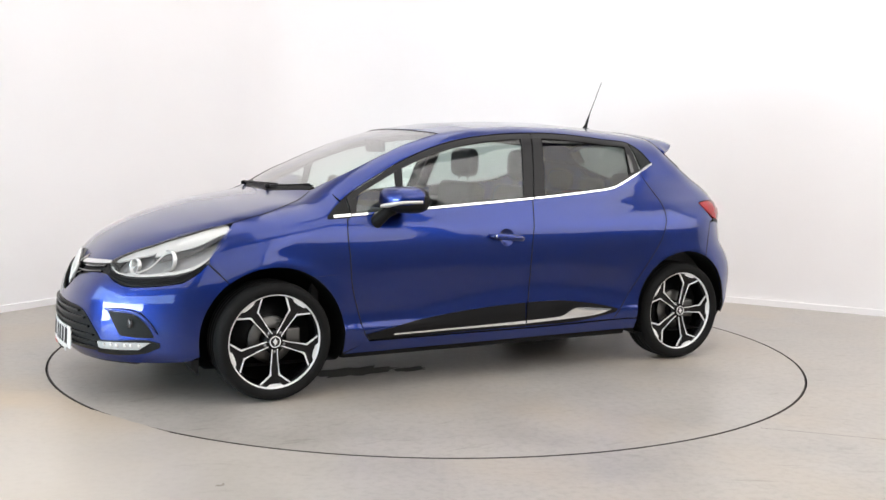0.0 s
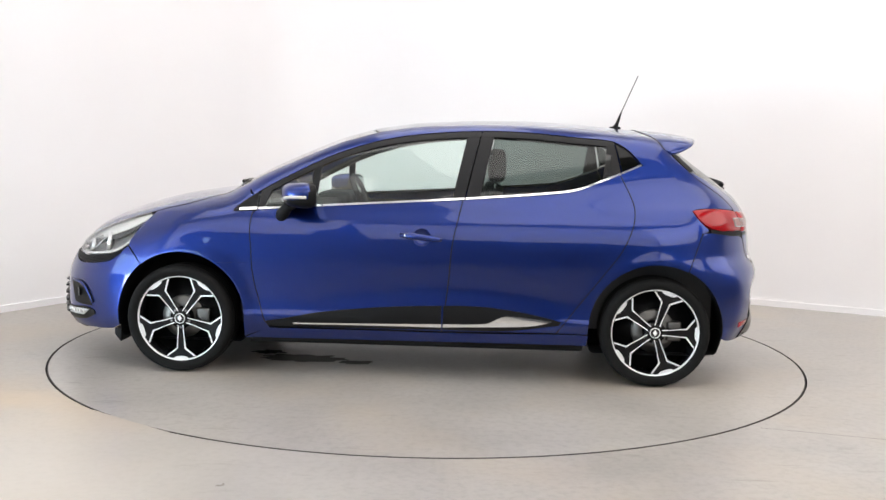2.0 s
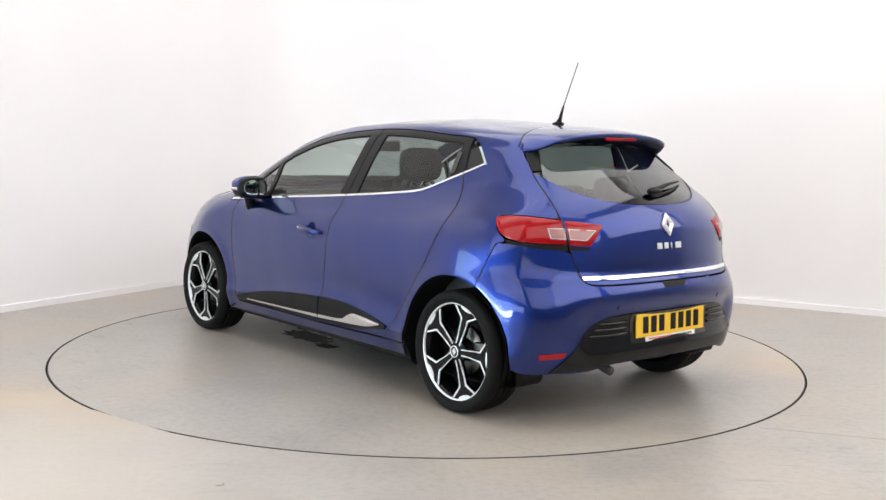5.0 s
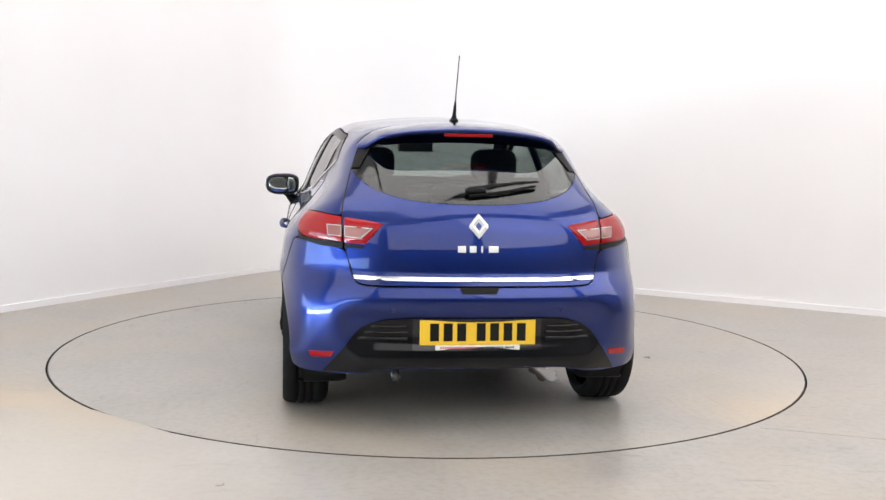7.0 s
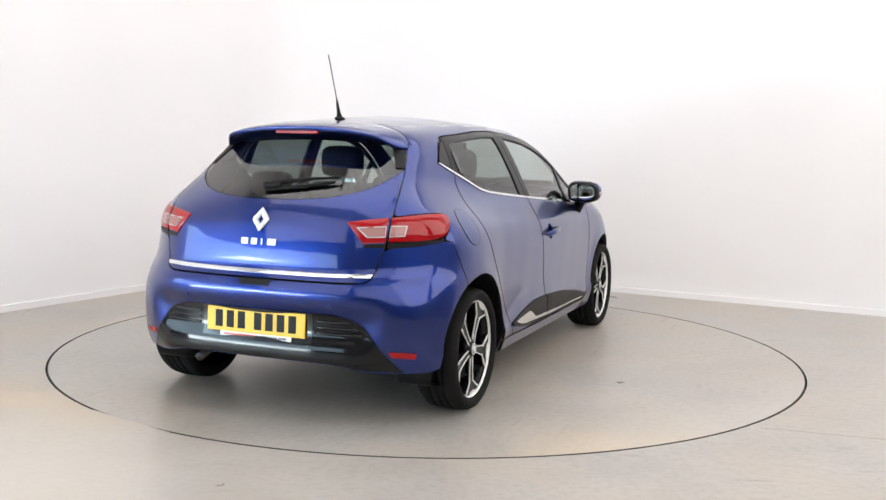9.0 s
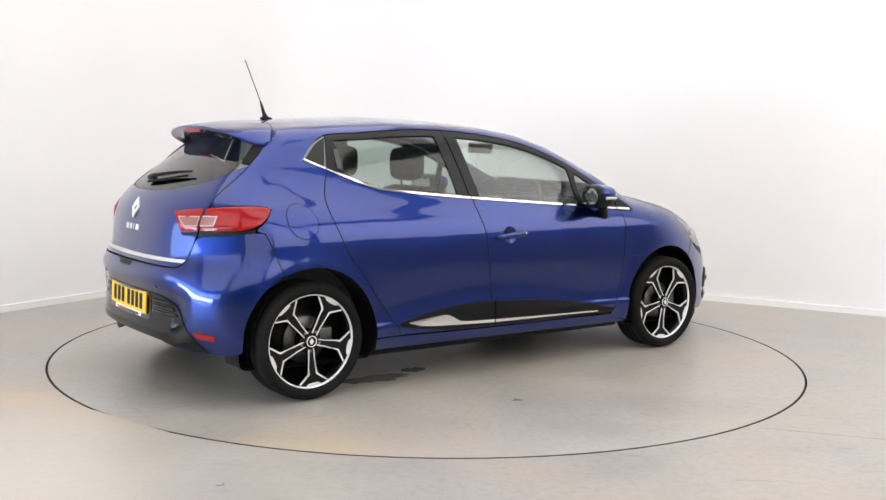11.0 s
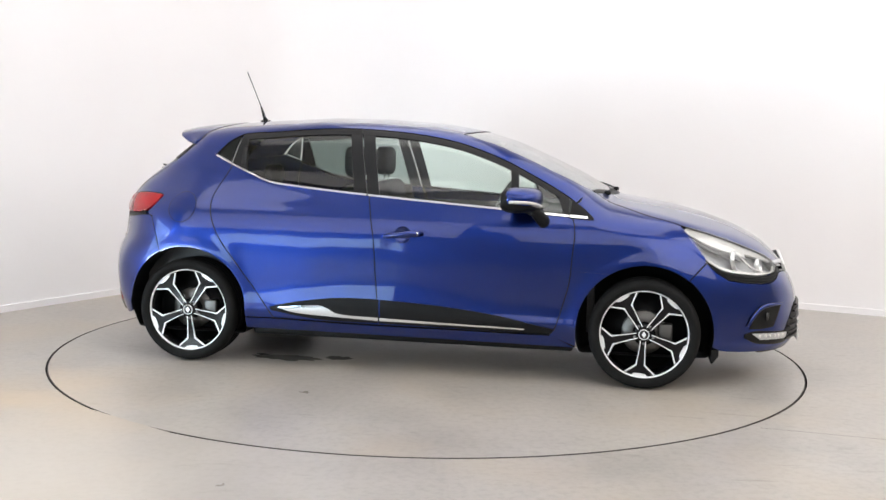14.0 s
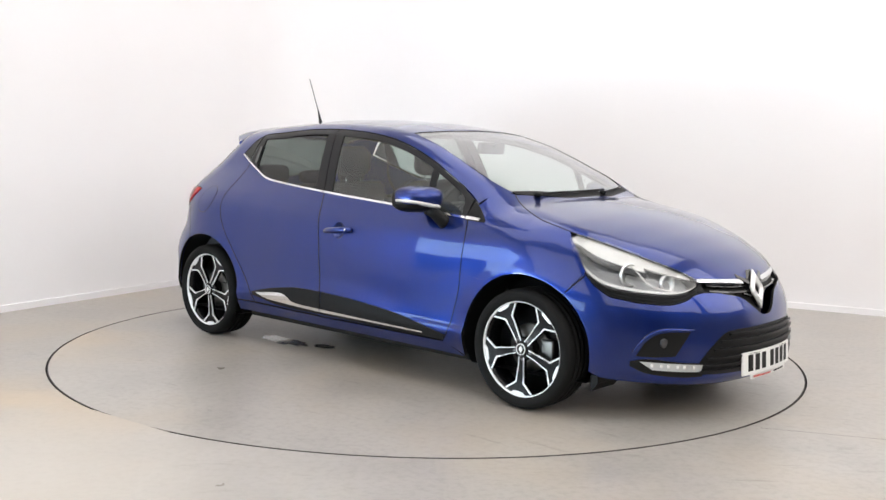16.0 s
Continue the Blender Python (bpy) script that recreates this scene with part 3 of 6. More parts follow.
def sheet(name, grid, mat, parent, label="", out=0.0, fold=0.014, gap=0.0022, mirror=False, swell=0.0):
    """A panel: the grid lifted by out along the form, drawn in at its border by gap and folded inwards by fold."""
    m, n, _ = grid.shape
    g = grid.copy()
    if gap:
        for a, b in (((0, slice(None)), (1, slice(None))), ((-1, slice(None)), (-2, slice(None))),
                     ((slice(None), 0), (slice(None), 1)), ((slice(None), -1), (slice(None), -2))):
            d = grid[b] - grid[a]
            g[a] = g[a] + d / np.maximum(np.linalg.norm(d, axis=-1, keepdims=True), 1e-5) * np.minimum(gap, 0.4 * np.linalg.norm(d, axis=-1, keepdims=True))
    p = g.reshape(-1, 3)
    nor = normals(p)
    lift = np.full((m, n), out)
    if swell:
        lift += swell * np.outer(np.sin(np.linspace(0, math.pi, m)), np.sin(np.linspace(0, math.pi, n))) ** 0.5
    p = p + nor * lift.reshape(-1, 1)
    ids = np.arange(m * n).reshape(m, n)
    faces = [(ids[i, j], ids[i, j + 1], ids[i + 1, j + 1], ids[i + 1, j]) for i in range(m - 1) for j in range(n - 1)]
    loop = list(ids[0, :-1]) + list(ids[:-1, -1]) + list(ids[-1, :0:-1]) + list(ids[:0:-1, 0])
    k = len(loop)
    edge, deep = p[loop], p[loop] - nor[loop] * fold
    verts = np.vstack([p, edge, deep])
    base = m * n
    skirt = [(base + (i + 1) % k, base + i, base + k + i, base + k + (i + 1) % k) for i in range(k)]
    fa = np.array(faces)
    turn = np.einsum("ij,ij->i", np.cross(p[fa[:, 1]] - p[fa[:, 0]], p[fa[:, 3]] - p[fa[:, 0]]), nor[fa[:, 0]])
    turned = turn.sum() < 0
    if mirror:
        verts = verts * np.array([1, -1, 1.0])
        nor = nor * np.array([1, -1, 1.0])
        turned = not turned
    if turned:
        faces, skirt = [f[::-1] for f in faces], [f[::-1] for f in skirt]
    me = bpy.data.meshes.new(name)
    me.from_pydata(verts.tolist(), [], [tuple(int(v) for v in f) for f in faces + skirt])
    me.materials.append(mat)
    if mat == PAINT:
        me.materials.append(INK)
        me.polygons.foreach_set("material_index", [0] * len(faces) + [1] * len(skirt))
    me.polygons.foreach_set("use_smooth", [True] * len(faces) + [False] * len(skirt))
    me.update()
    if not swell:
        side_n = np.zeros((2 * k, 3))
        split = np.vstack([nor, side_n])
        loops = np.zeros(len(me.loops), np.int32)
        me.loops.foreach_get("vertex_index", loops)
        me.normals_split_custom_set([tuple(split[v]) for v in loops])
    ob = new(name, me)
    ob.parent = parent
    if label:
        ob["label"] = label
    return ob


def both(name, grid, mat, parent, label="", **more):
    return [sheet(name, grid, mat, parent, label, **more), sheet(name, grid, mat, parent, label, mirror=True, **more)]


CAR = empty("car", "blue metallic five-door hatchback with chrome trim on the turntable", "car")

# border lines that several panels share
BELT = [(1.01, 0.899), (0.87, 0.906), (0.54, 0.930), (0.23, 0.951), (-0.23, 0.983), (-0.70, 1.022), (-0.86, 1.044), (-1.01, 1.100), (-1.11, 1.139), (-1.22, 1.188)]
DLO = [(1.01, 0.899), (0.88, 0.998), (0.70, 1.100), (0.48, 1.207), (0.23, 1.290), (-0.02, 1.333), (-0.33, 1.355), (-0.59, 1.352), (-0.87, 1.330), (-1.07, 1.312), (-1.14, 1.272), (-1.22, 1.188)]
_b, _d = dense(BELT, 0.005), dense(DLO, 0.005)


def z_belt(x):
    return float(np.interp(-x, -_b[:, 0], _b[:, 1]))


def z_dlo(x):
    return float(np.interp(-x, -_d[:, 0], _d[:, 1]))


DOOR_FRONT = [(0.79, 0.272), (0.82, 0.303), (0.86, 0.435), (0.89, 0.556), (0.902, 0.708), (0.91, 0.80), (0.90, 0.888), (0.875, 0.906)]
DOOR_MID = [(-0.148, 0.272), (-0.152, 0.304), (-0.178, 0.537), (-0.196, 0.753), (-0.245, 0.984)]
DOOR_REAR = [(-0.765, 0.283), (-0.80, 0.330), (-0.89, 0.45), (-1.01, 0.608), (-1.10, 0.734), (-1.155, 0.859), (-1.17, 0.952), (-1.15, 1.029), (-1.10, 1.135)]


def belt_line(x0, x1, lift=0.0, n=14):
    return [(x, z_belt(x) + lift) for x in np.linspace(x0, x1, n)]


HOOD_EDGE = [(1.99, 0.41), (1.90, 0.482), (1.77, 0.570), (1.60, 0.645), (1.46, 0.688), (1.32, 0.690), (1.20, 0.652), (1.09, 0.592), (1.01, 0.545)]
SCREEN_SIDE = [(0.995, 0.545), (0.855, 0.578), (0.60, 0.556), (0.40, 0.533), (0.25, 0.512)]
TAILGATE_SIDE = [(0.548, 0.690), (0.578, 0.80), (0.592, 0.90), (0.590, 1.0), (0.560, 1.10), (0.542, 1.157)]
REAR_WINDOW_FOOT = [(0.542, 1.157), (0.50, 1.105), (0.42, 1.060), (0.30, 1.030), (0.15, 1.017), (0.0, 1.014)]


def mirrored(line):
    """A line from the car's left edge to the middle, gone on to the right edge."""
    return np.vstack([line, flip(line[:-1])[::-1]])


def doors():
    for flipped in (False, True):
        g = patch(side([DOOR_FRONT[0], DOOR_MID[0]]), side(belt_line(0.875, -0.245)), side(DOOR_FRONT), side(DOOR_MID), 60, 36)
        front = sheet("front_door", g, PAINT, CAR, mirror=flipped, gap=0.0032)
        g = patch(side([DOOR_MID[0], (-0.45, 0.276), DOOR_REAR[0]]), side(belt_line(-0.245, -1.10)), side(DOOR_MID), side(DOOR_REAR), 50, 36)
        rear = sheet("rear_door", g, PAINT, CAR, mirror=flipped, gap=0.0032)
        sides(front, rear, flipped)


def glazing(x0b, x1b, x0t, x1t, low=0.012, high=0.03, n=16):
    s = np.linspace(0, 1, n)
    bot = [(x0b + (x1b - x0b) * q, z_belt(x0b + (x1b - x0b) * q) + low) for q in s]
    top = [(x0t + (x1t - x0t) * q, z_dlo(x0t + (x1t - x0t) * q) - high) for q in s]
    return patch(side(bot), side(top), n=24, m=14)


def sides(front, rear, f):
    # front door window
    sheet("quarter_glass", glazing(0.845, 0.602, 0.80, 0.585), GLASS, front, "small fixed quarter glass", out=-0.004, fold=0.004, gap=0, mirror=f)
    sheet("window_glass", glazing(0.565, -0.185, 0.535, -0.262), GLASS, front, "green-tinted window glass", out=-0.006, fold=0.004, gap=0, mirror=f)
    for name, a in (("window_post", (0.602, 0.565, 0.585, 0.535)), ("door_pillar_trim", (-0.185, -0.252, -0.262, -0.334)), ("window_post", (0.872, 0.845, 0.872, 0.80))):
        sheet(name, glazing(*a, low=0.006, high=0.004, n=6), SATIN, front, fold=0.012, gap=0.001, mirror=f)
    top = side([(x, z_dlo(x) - 0.002) for x in np.linspace(0.872, -0.334, 40)])
    low = side([(x, z_dlo(x) - 0.031) for x in np.linspace(0.872, -0.334, 40)])
    sheet("window_frame", patch(low, top, n=48, m=4), SATIN, front, "dark window frame", out=0.001, fold=0.014, gap=0, mirror=f)
    # rear door window
    sheet("window_glass", glazing(-0.335, -1.005, -0.408, -1.03), DARKGLASS, rear, "dark privacy window glass", out=-0.006, fold=0.004, gap=0, mirror=f)
    for name, a in (("door_pillar_trim", (-0.258, -0.335, -0.340, -0.408)), ("window_post", (-1.005, -1.105, -1.03, -1.068))):
        sheet(name, glazing(*a, low=0.006, high=0.004, n=6), SATIN, rear, fold=0.012, gap=0.001, mirror=f)
    top = side([(x, z_dlo(x) - 0.002) for x in np.linspace(-0.340, -1.068, 30)])
    low = side([(x, z_dlo(x) - 0.031) for x in np.linspace(-0.340, -1.068, 30)])
    sheet("window_frame", patch(low, top, n=36, m=4), SATIN, rear, "dark window frame", out=0.001, fold=0.014, gap=0, mirror=f)
    # chrome belt moulding, one strip on each door
    for own, x0, x1 in ((front, 0.872, -0.252), (rear, -0.258, -1.105)):
        g = patch(side(belt_line(x0, x1, -0.004, 30)), side(belt_line(x0, x1, 0.0085, 30)), n=60, m=4)
        sheet("belt_moulding", g, CHROME, own, "bright chrome belt moulding", out=0.006, fold=0.01, gap=0.001, mirror=f)
    # lower cladding with its bright strip
    lowf, topf = [(0.795, 0.276), (0.3, 0.279), (-0.146, 0.283)], [(0.815, 0.303), (0.65, 0.335), (0.47, 0.367), (0.23, 0.394), (0.04, 0.408), (-0.146, 0.416)]
    clad = sheet("cladding", patch(side(lowf), side(topf), n=40, m=10), BLACK, front, "black plastic lower cladding", out=0.007, fold=0.012, gap=0.001, mirror=f)
    sheet("bright_strip", patch(side([(0.66, 0.293), (0.2, 0.297), (-0.146, 0.299)]), side([(0.66, 0.300), (0.2, 0.308), (-0.146, 0.316)]), n=40, m=4), CHROME, clad, "chrome strip", out=0.010, fold=0.006, gap=0, mirror=f)
    lowr, topr = [(-0.154, 0.283), (-0.5, 0.288), (-0.775, 0.326)], [(-0.154, 0.416), (-0.28, 0.418), (-0.40, 0.414), (-0.58, 0.391), (-0.70, 0.368), (-0.79, 0.346)]
    clad = sheet("cladding", patch(side(lowr), side(topr), n=40, m=10), BLACK, rear, "black plastic lower cladding", out=0.007, fold=0.012, gap=0.001, mirror=f)
    sheet("bright_strip", patch(side([(-0.154, 0.299), (-0.5, 0.312), (-0.64, 0.322), (-0.735, 0.343)]), side([(-0.154, 0.316), (-0.39, 0.326), (-0.44, 0.350), (-0.50, 0.368), (-0.735, 0.347)]), n=50, m=5), CHROME, clad, "chrome flash", out=0.010, fold=0.006, gap=0, mirror=f)


def shell():
    # front wings
    bottom = np.vstack([side(arch(HUBX, 52, 122)), side([(1.09, 0.613), (0.896, 0.62)])])
    left = np.vstack([side([(HUBX + ARCH * math.cos(radians(52)), HUBZ + ARCH * math.sin(radians(52))), (1.60, 0.685)]), side([(1.595, 0.70), (1.545, 0.765), (1.49, 0.825), (1.47, 0.85)])])
    top = above(HOOD_EDGE[4:])
    right = np.vstack([side([(0.896, 0.62), (0.902, 0.708), (0.91, 0.80), (0.90, 0.888)]), side([(0.885, 0.906), (0.90, 0.96), (0.93, 0.985)]), above([(0.955, 0.60), (1.01, 0.545)])])
    wings = both("front_wing", patch(bottom, top, left, right, 70, 56), PAINT, CAR, gap=0)
    front = side(arch(HUBX, 122, 180) + [(0.934, 0.212)])
    back = side([(0.896, 0.62), (0.89, 0.556), (0.86, 0.435), (0.82, 0.303), (0.79, 0.262)])
    leg = patch(front, back, n=40, m=10)
    for own, f in zip(wings, (False, True)):
        sheet("wing_leg", leg, PAINT, own, gap=0, mirror=f)
    g = patch(side([(1.006, 0.893), (0.878, 0.898)]), side([(1.006, 0.903), (0.945, 0.955), (0.885, 0.992)]), n=12, m=8)
    both("corner_trim", g, BLACK, CAR, "black triangular corner trim", out=0.004, fold=0.008, gap=0)
    g = patch(side([(0.975, 0.896), (0.878, 0.901)]), side([(0.975, 0.908), (0.878, 0.915)]), n=12, m=3)
    both("corner_moulding", g, CHROME, CAR, "bright chrome belt moulding", out=0.008, fold=0.008, gap=0)
    # bonnet
    edge = above(HOOD_EDGE)
    lead = mirrored(above([(1.99, 0.41), (2.035, 0.28), (2.06, 0.14), (2.068, 0.0)]))
    cowl = mirrored(above([(1.01, 0.545), (1.06, 0.40), (1.118, 0.2), (1.128, 0.0)]))
    sheet("bonnet", patch(lead, cowl, edge, flip(edge), 60, 40), PAINT, CAR)
    # windscreen, roof and roof rails
    foot = mirrored(above([(0.990, 0.542), (1.035, 0.40), (1.088, 0.2), (1.098, 0.0)]))
    head = mirrored(above([(0.25, 0.510), (0.29, 0.35), (0.318, 0.15), (0.325, 0.0)]))
    s = above(SCREEN_SIDE)
    sheet("windscreen", patch(foot, head, s, flip(s), 50, 34), SCREEN, CAR, "clear green-tinted windscreen", out=-0.003, fold=0.005, gap=0.004)
    head2 = mirrored(above([(0.243, 0.512), (0.283, 0.35), (0.311, 0.15), (0.318, 0.0)]))
    back = mirrored(above([(-1.385, 0.470), (-1.40, 0.25), (-1.405, 0.0)]))
    ditch = above([(0.243, 0.512), (0.0, 0.512), (-0.6, 0.508), (-1.1, 0.490), (-1.385, 0.470)])
    sheet("roof", patch(head2, back, ditch, flip(ditch), 44, 50), PAINT, CAR, gap=0)
    a = side([(x, z_dlo(x) + 0.004) for x in np.linspace(0.91, -1.07, 60)])
    b = np.vstack([above(SCREEN_SIDE), above([(0.243, 0.512), (0.0, 0.512), (-0.6, 0.508), (-1.1, 0.490), (-1.2, 0.483)])])
    both("roof_rail", patch(a, b, n=80, m=12), PAINT, CAR, gap=0.0005)
    # sill
    bot, top = side([(0.934, 0.203), (0.0, 0.21), (-0.93, 0.215)]), side([(0.80, 0.264), (0.3, 0.266), (-0.3, 0.268), (-0.77, 0.278), (-0.935, 0.278)])
    both("sill", patch(bot, top, n=60, m=6), PAINT, CAR)
    # rear quarters
    left = side(DOOR_REAR[3:])
    right = np.vstack([side([(-1.455, 0.632), (-1.53, 0.838)]), side([(-1.572, 0.851), (-1.538, 0.878), (-1.502, 0.915), (-1.476, 0.955)]), side([(-1.52, 0.966), (-1.60, 0.967)]), behind([(0.69, 0.966), (0.60, 0.954)]), behind([(0.590, 1.0), (0.560, 1.10), (0.542, 1.157)])])
    bottom = np.vstack([side([(-1.01, 0.608), (-1.048, 0.570)]), side(arch(-HUBX, 48, 116))])
    top = np.vstack([side([(-1.10, 1.135), (-1.16, 1.158), (-1.225, 1.186)]), settle(dense([(-1.24, 0.61, 1.184), (-1.45, 0.58, 1.170), tuple(behind([(0.542, 1.157), (0.54, 1.158)])[0])]))])
    quarters = both("rear_quarter", patch(bottom, top, left, right, 60, 48), PAINT, CAR, gap=0)
    leg = patch(side(DOOR_REAR[:4]), side([(-0.93, 0.283)] + arch(-HUBX, 2, 47)), n=40, m=8)
    for own, f in zip(quarters, (False, True)):
        sheet("quarter_leg", leg, PAINT, own, gap=0, mirror=f)
    left = side([(-1.225, 1.190), (-1.145, 1.274), (-1.072, 1.316)])
    right = behind([(0.542, 1.157), (0.515, 1.23), (0.485, 1.29)])
    bottom = np.vstack([left[:1], settle(dense([(-1.24, 0.61, 1.184), (-1.45, 0.58, 1.170), tuple(right[0])]))])
    top2 = np.vstack([left[-1:], above([(-1.2, 0.483), (-1.385, 0.470)]), right[-1:]])
    both("rear_pillar", patch(bottom, top2, left, right, 36, 20), PAINT, CAR, gap=0.0)
    # tailgate
    foot = mirrored(behind([(0.548, 0.690), (0.525, 0.668), (0.48, 0.661), (0.25, 0.661), (0.0, 0.661)]))
    head = mirrored(behind(REAR_WINDOW_FOOT))
    s = behind(TAILGATE_SIDE)
    gate = sheet("tailgate", patch(foot, head, s, flip(s), 60, 36), PAINT, CAR)
    upper = mirrored(behind([(0.487, 1.285), (0.25, 1.305), (0.0, 1.31)]))
    s = behind([(0.542, 1.157), (0.515, 1.23), (0.487, 1.285)])
    sheet("rear_window", patch(head, upper, s, flip(s), 50, 22), REARGLASS, gate, "dark tinted rear window", out=-0.003, fold=0.004, gap=0.003)
    # bumpers
    top = np.vstack([side([(-1.455, 0.632), (-1.53, 0.838)]), behind([(0.765, 0.838), (0.70, 0.826), (0.60, 0.812)]), behind([(0.580, 0.80), (0.553, 0.690), (0.528, 0.664), (0.48, 0.656), (0.25, 0.656), (0.0, 0.656)])])
    bottom = np.vstack([side([(-HUBX - ARCH * 0.985, 0.27), (-1.68, 0.255)]), behind([(0.70, 0.250), (0.60, 0.252), (0.5, 0.266), (0.40, 0.286), (0.25, 0.292), (0.0, 0.292)])])
    left = side(arch(-HUBX, 186, 116))
    sheet("rear_bumper", patch(mirrored(bottom), mirrored(top), left, flip(left), 110, 30), PAINT, CAR)
    seam = (HUBX + ARCH * math.cos(radians(52)), HUBZ + ARCH * math.sin(radians(52)))
    top = np.vstack([side([seam, (1.605, 0.683)]), side([(1.65, 0.640), (1.72, 0.594)]), ahead([(0.675, 0.574), (0.58, 0.567), (0.51, 0.588), (0.45, 0.615), (0.36, 0.617), (0.28, 0.606), (0.18, 0.582), (0.10, 0.530), (0.05, 0.500), (0.0, 0.492)])])
    bottom = np.vstack([side([(HUBX + ARCH * 0.985, 0.24), (1.70, 0.215)]), ahead([(0.62, 0.20), (0.5, 0.195), (0.25, 0.19), (0.0, 0.19)])])
    left = side(arch(HUBX, -10, 52))
    sheet("front_bumper", patch(mirrored(bottom), mirrored(top), left, flip(left), 230, 34), PAINT, CAR)
    g = patch(side([(1.512, 0.612), (1.588, 0.702)]), side([(1.542, 0.586), (1.632, 0.660)]), n=16, m=6)
    both("seam_backing", g, PAINT, CAR, out=-0.004, fold=0.004, gap=0)
    return gate


def shut_lines():
    """The dark gaps between the painted panels."""
    corner = (HUBX + ARCH * math.cos(radians(52)), HUBZ + ARCH * math.sin(radians(52)))
    lines = [side(DOOR_FRONT), side(DOOR_MID), side(DOOR_REAR), above(HOOD_EDGE), behind(TAILGATE_SIDE),
             side([(-1.455, 0.632), (-1.53, 0.838)]), side([corner, (1.603, 0.684)]),
             above([(-1.225 - 0.13 * (v / 0.505) ** 2.5, v) for v in np.linspace(0, 0.505, 12)])]
    for line in lines:
        line = line - normals(line) * 0.0012
        for run in (line, flip(line)):
            bm = bmesh.new()
            tube(bm, [tuple(v) for v in run], 0.0033, 6)
            part("shut_line", bm, INK, CAR)


doors()
GATE = shell()
shut_lines()


# ---------------------------------------------------------------- parts of the car
def disc(r, depth, seg=32):
    """A shallow round plate about the y axis, facing +y."""
    bm = bmesh.new()
    lathe(bm, [(0.0005, depth), (r * 0.9, depth), (r, depth * 0.7), (r, 0)], seg)
    return bm


def place(bm, m):
    bmesh.ops.transform(bm, matrix=m, verts=bm.verts)
    return bm


def facing(origin, n, up=(0, 0, 1)):
    """A pose whose y axis looks along n."""
    n = Vector(n).normalized()
    x = n.cross(Vector(up)).normalized()
    z = x.cross(n)
    m = Matrix((x, n, z)).transposed().to_4x4()
    m.translation = Vector(origin)
    return m


def on_form(point, way):
    p = cast(np.array([point], float), np.array([way], float))
    return p[0], normals(p)[0]


def prism(bm, outline, y0, y1, bevel=0.0):
    """An outline of (x, z) points carried from y0 to y1."""
    a = [bm.verts.new((x, y0, z)) for x, z in outline]
    b = [bm.verts.new((x, y1, z)) for x, z in outline]
    n = len(outline)
    fs = [bm.faces.new(a), bm.faces.new(b[::-1])]
    for i in range(n):
        j = (i + 1) % n
        fs.append(bm.faces.new((a[j], a[i], b[i], b[j])))
    bmesh.ops.recalc_face_normals(bm, faces=fs)
    if bevel:
        edges = [e for e in {e for f in fs[:2] for e in f.edges}]
        bmesh.ops.bevel(bm, geom=edges, offset=bevel, segments=2, affect="EDGES", profile=0.6)


WHEEL = 0.972      # share of the full tyre size, pressed down by the car's weight


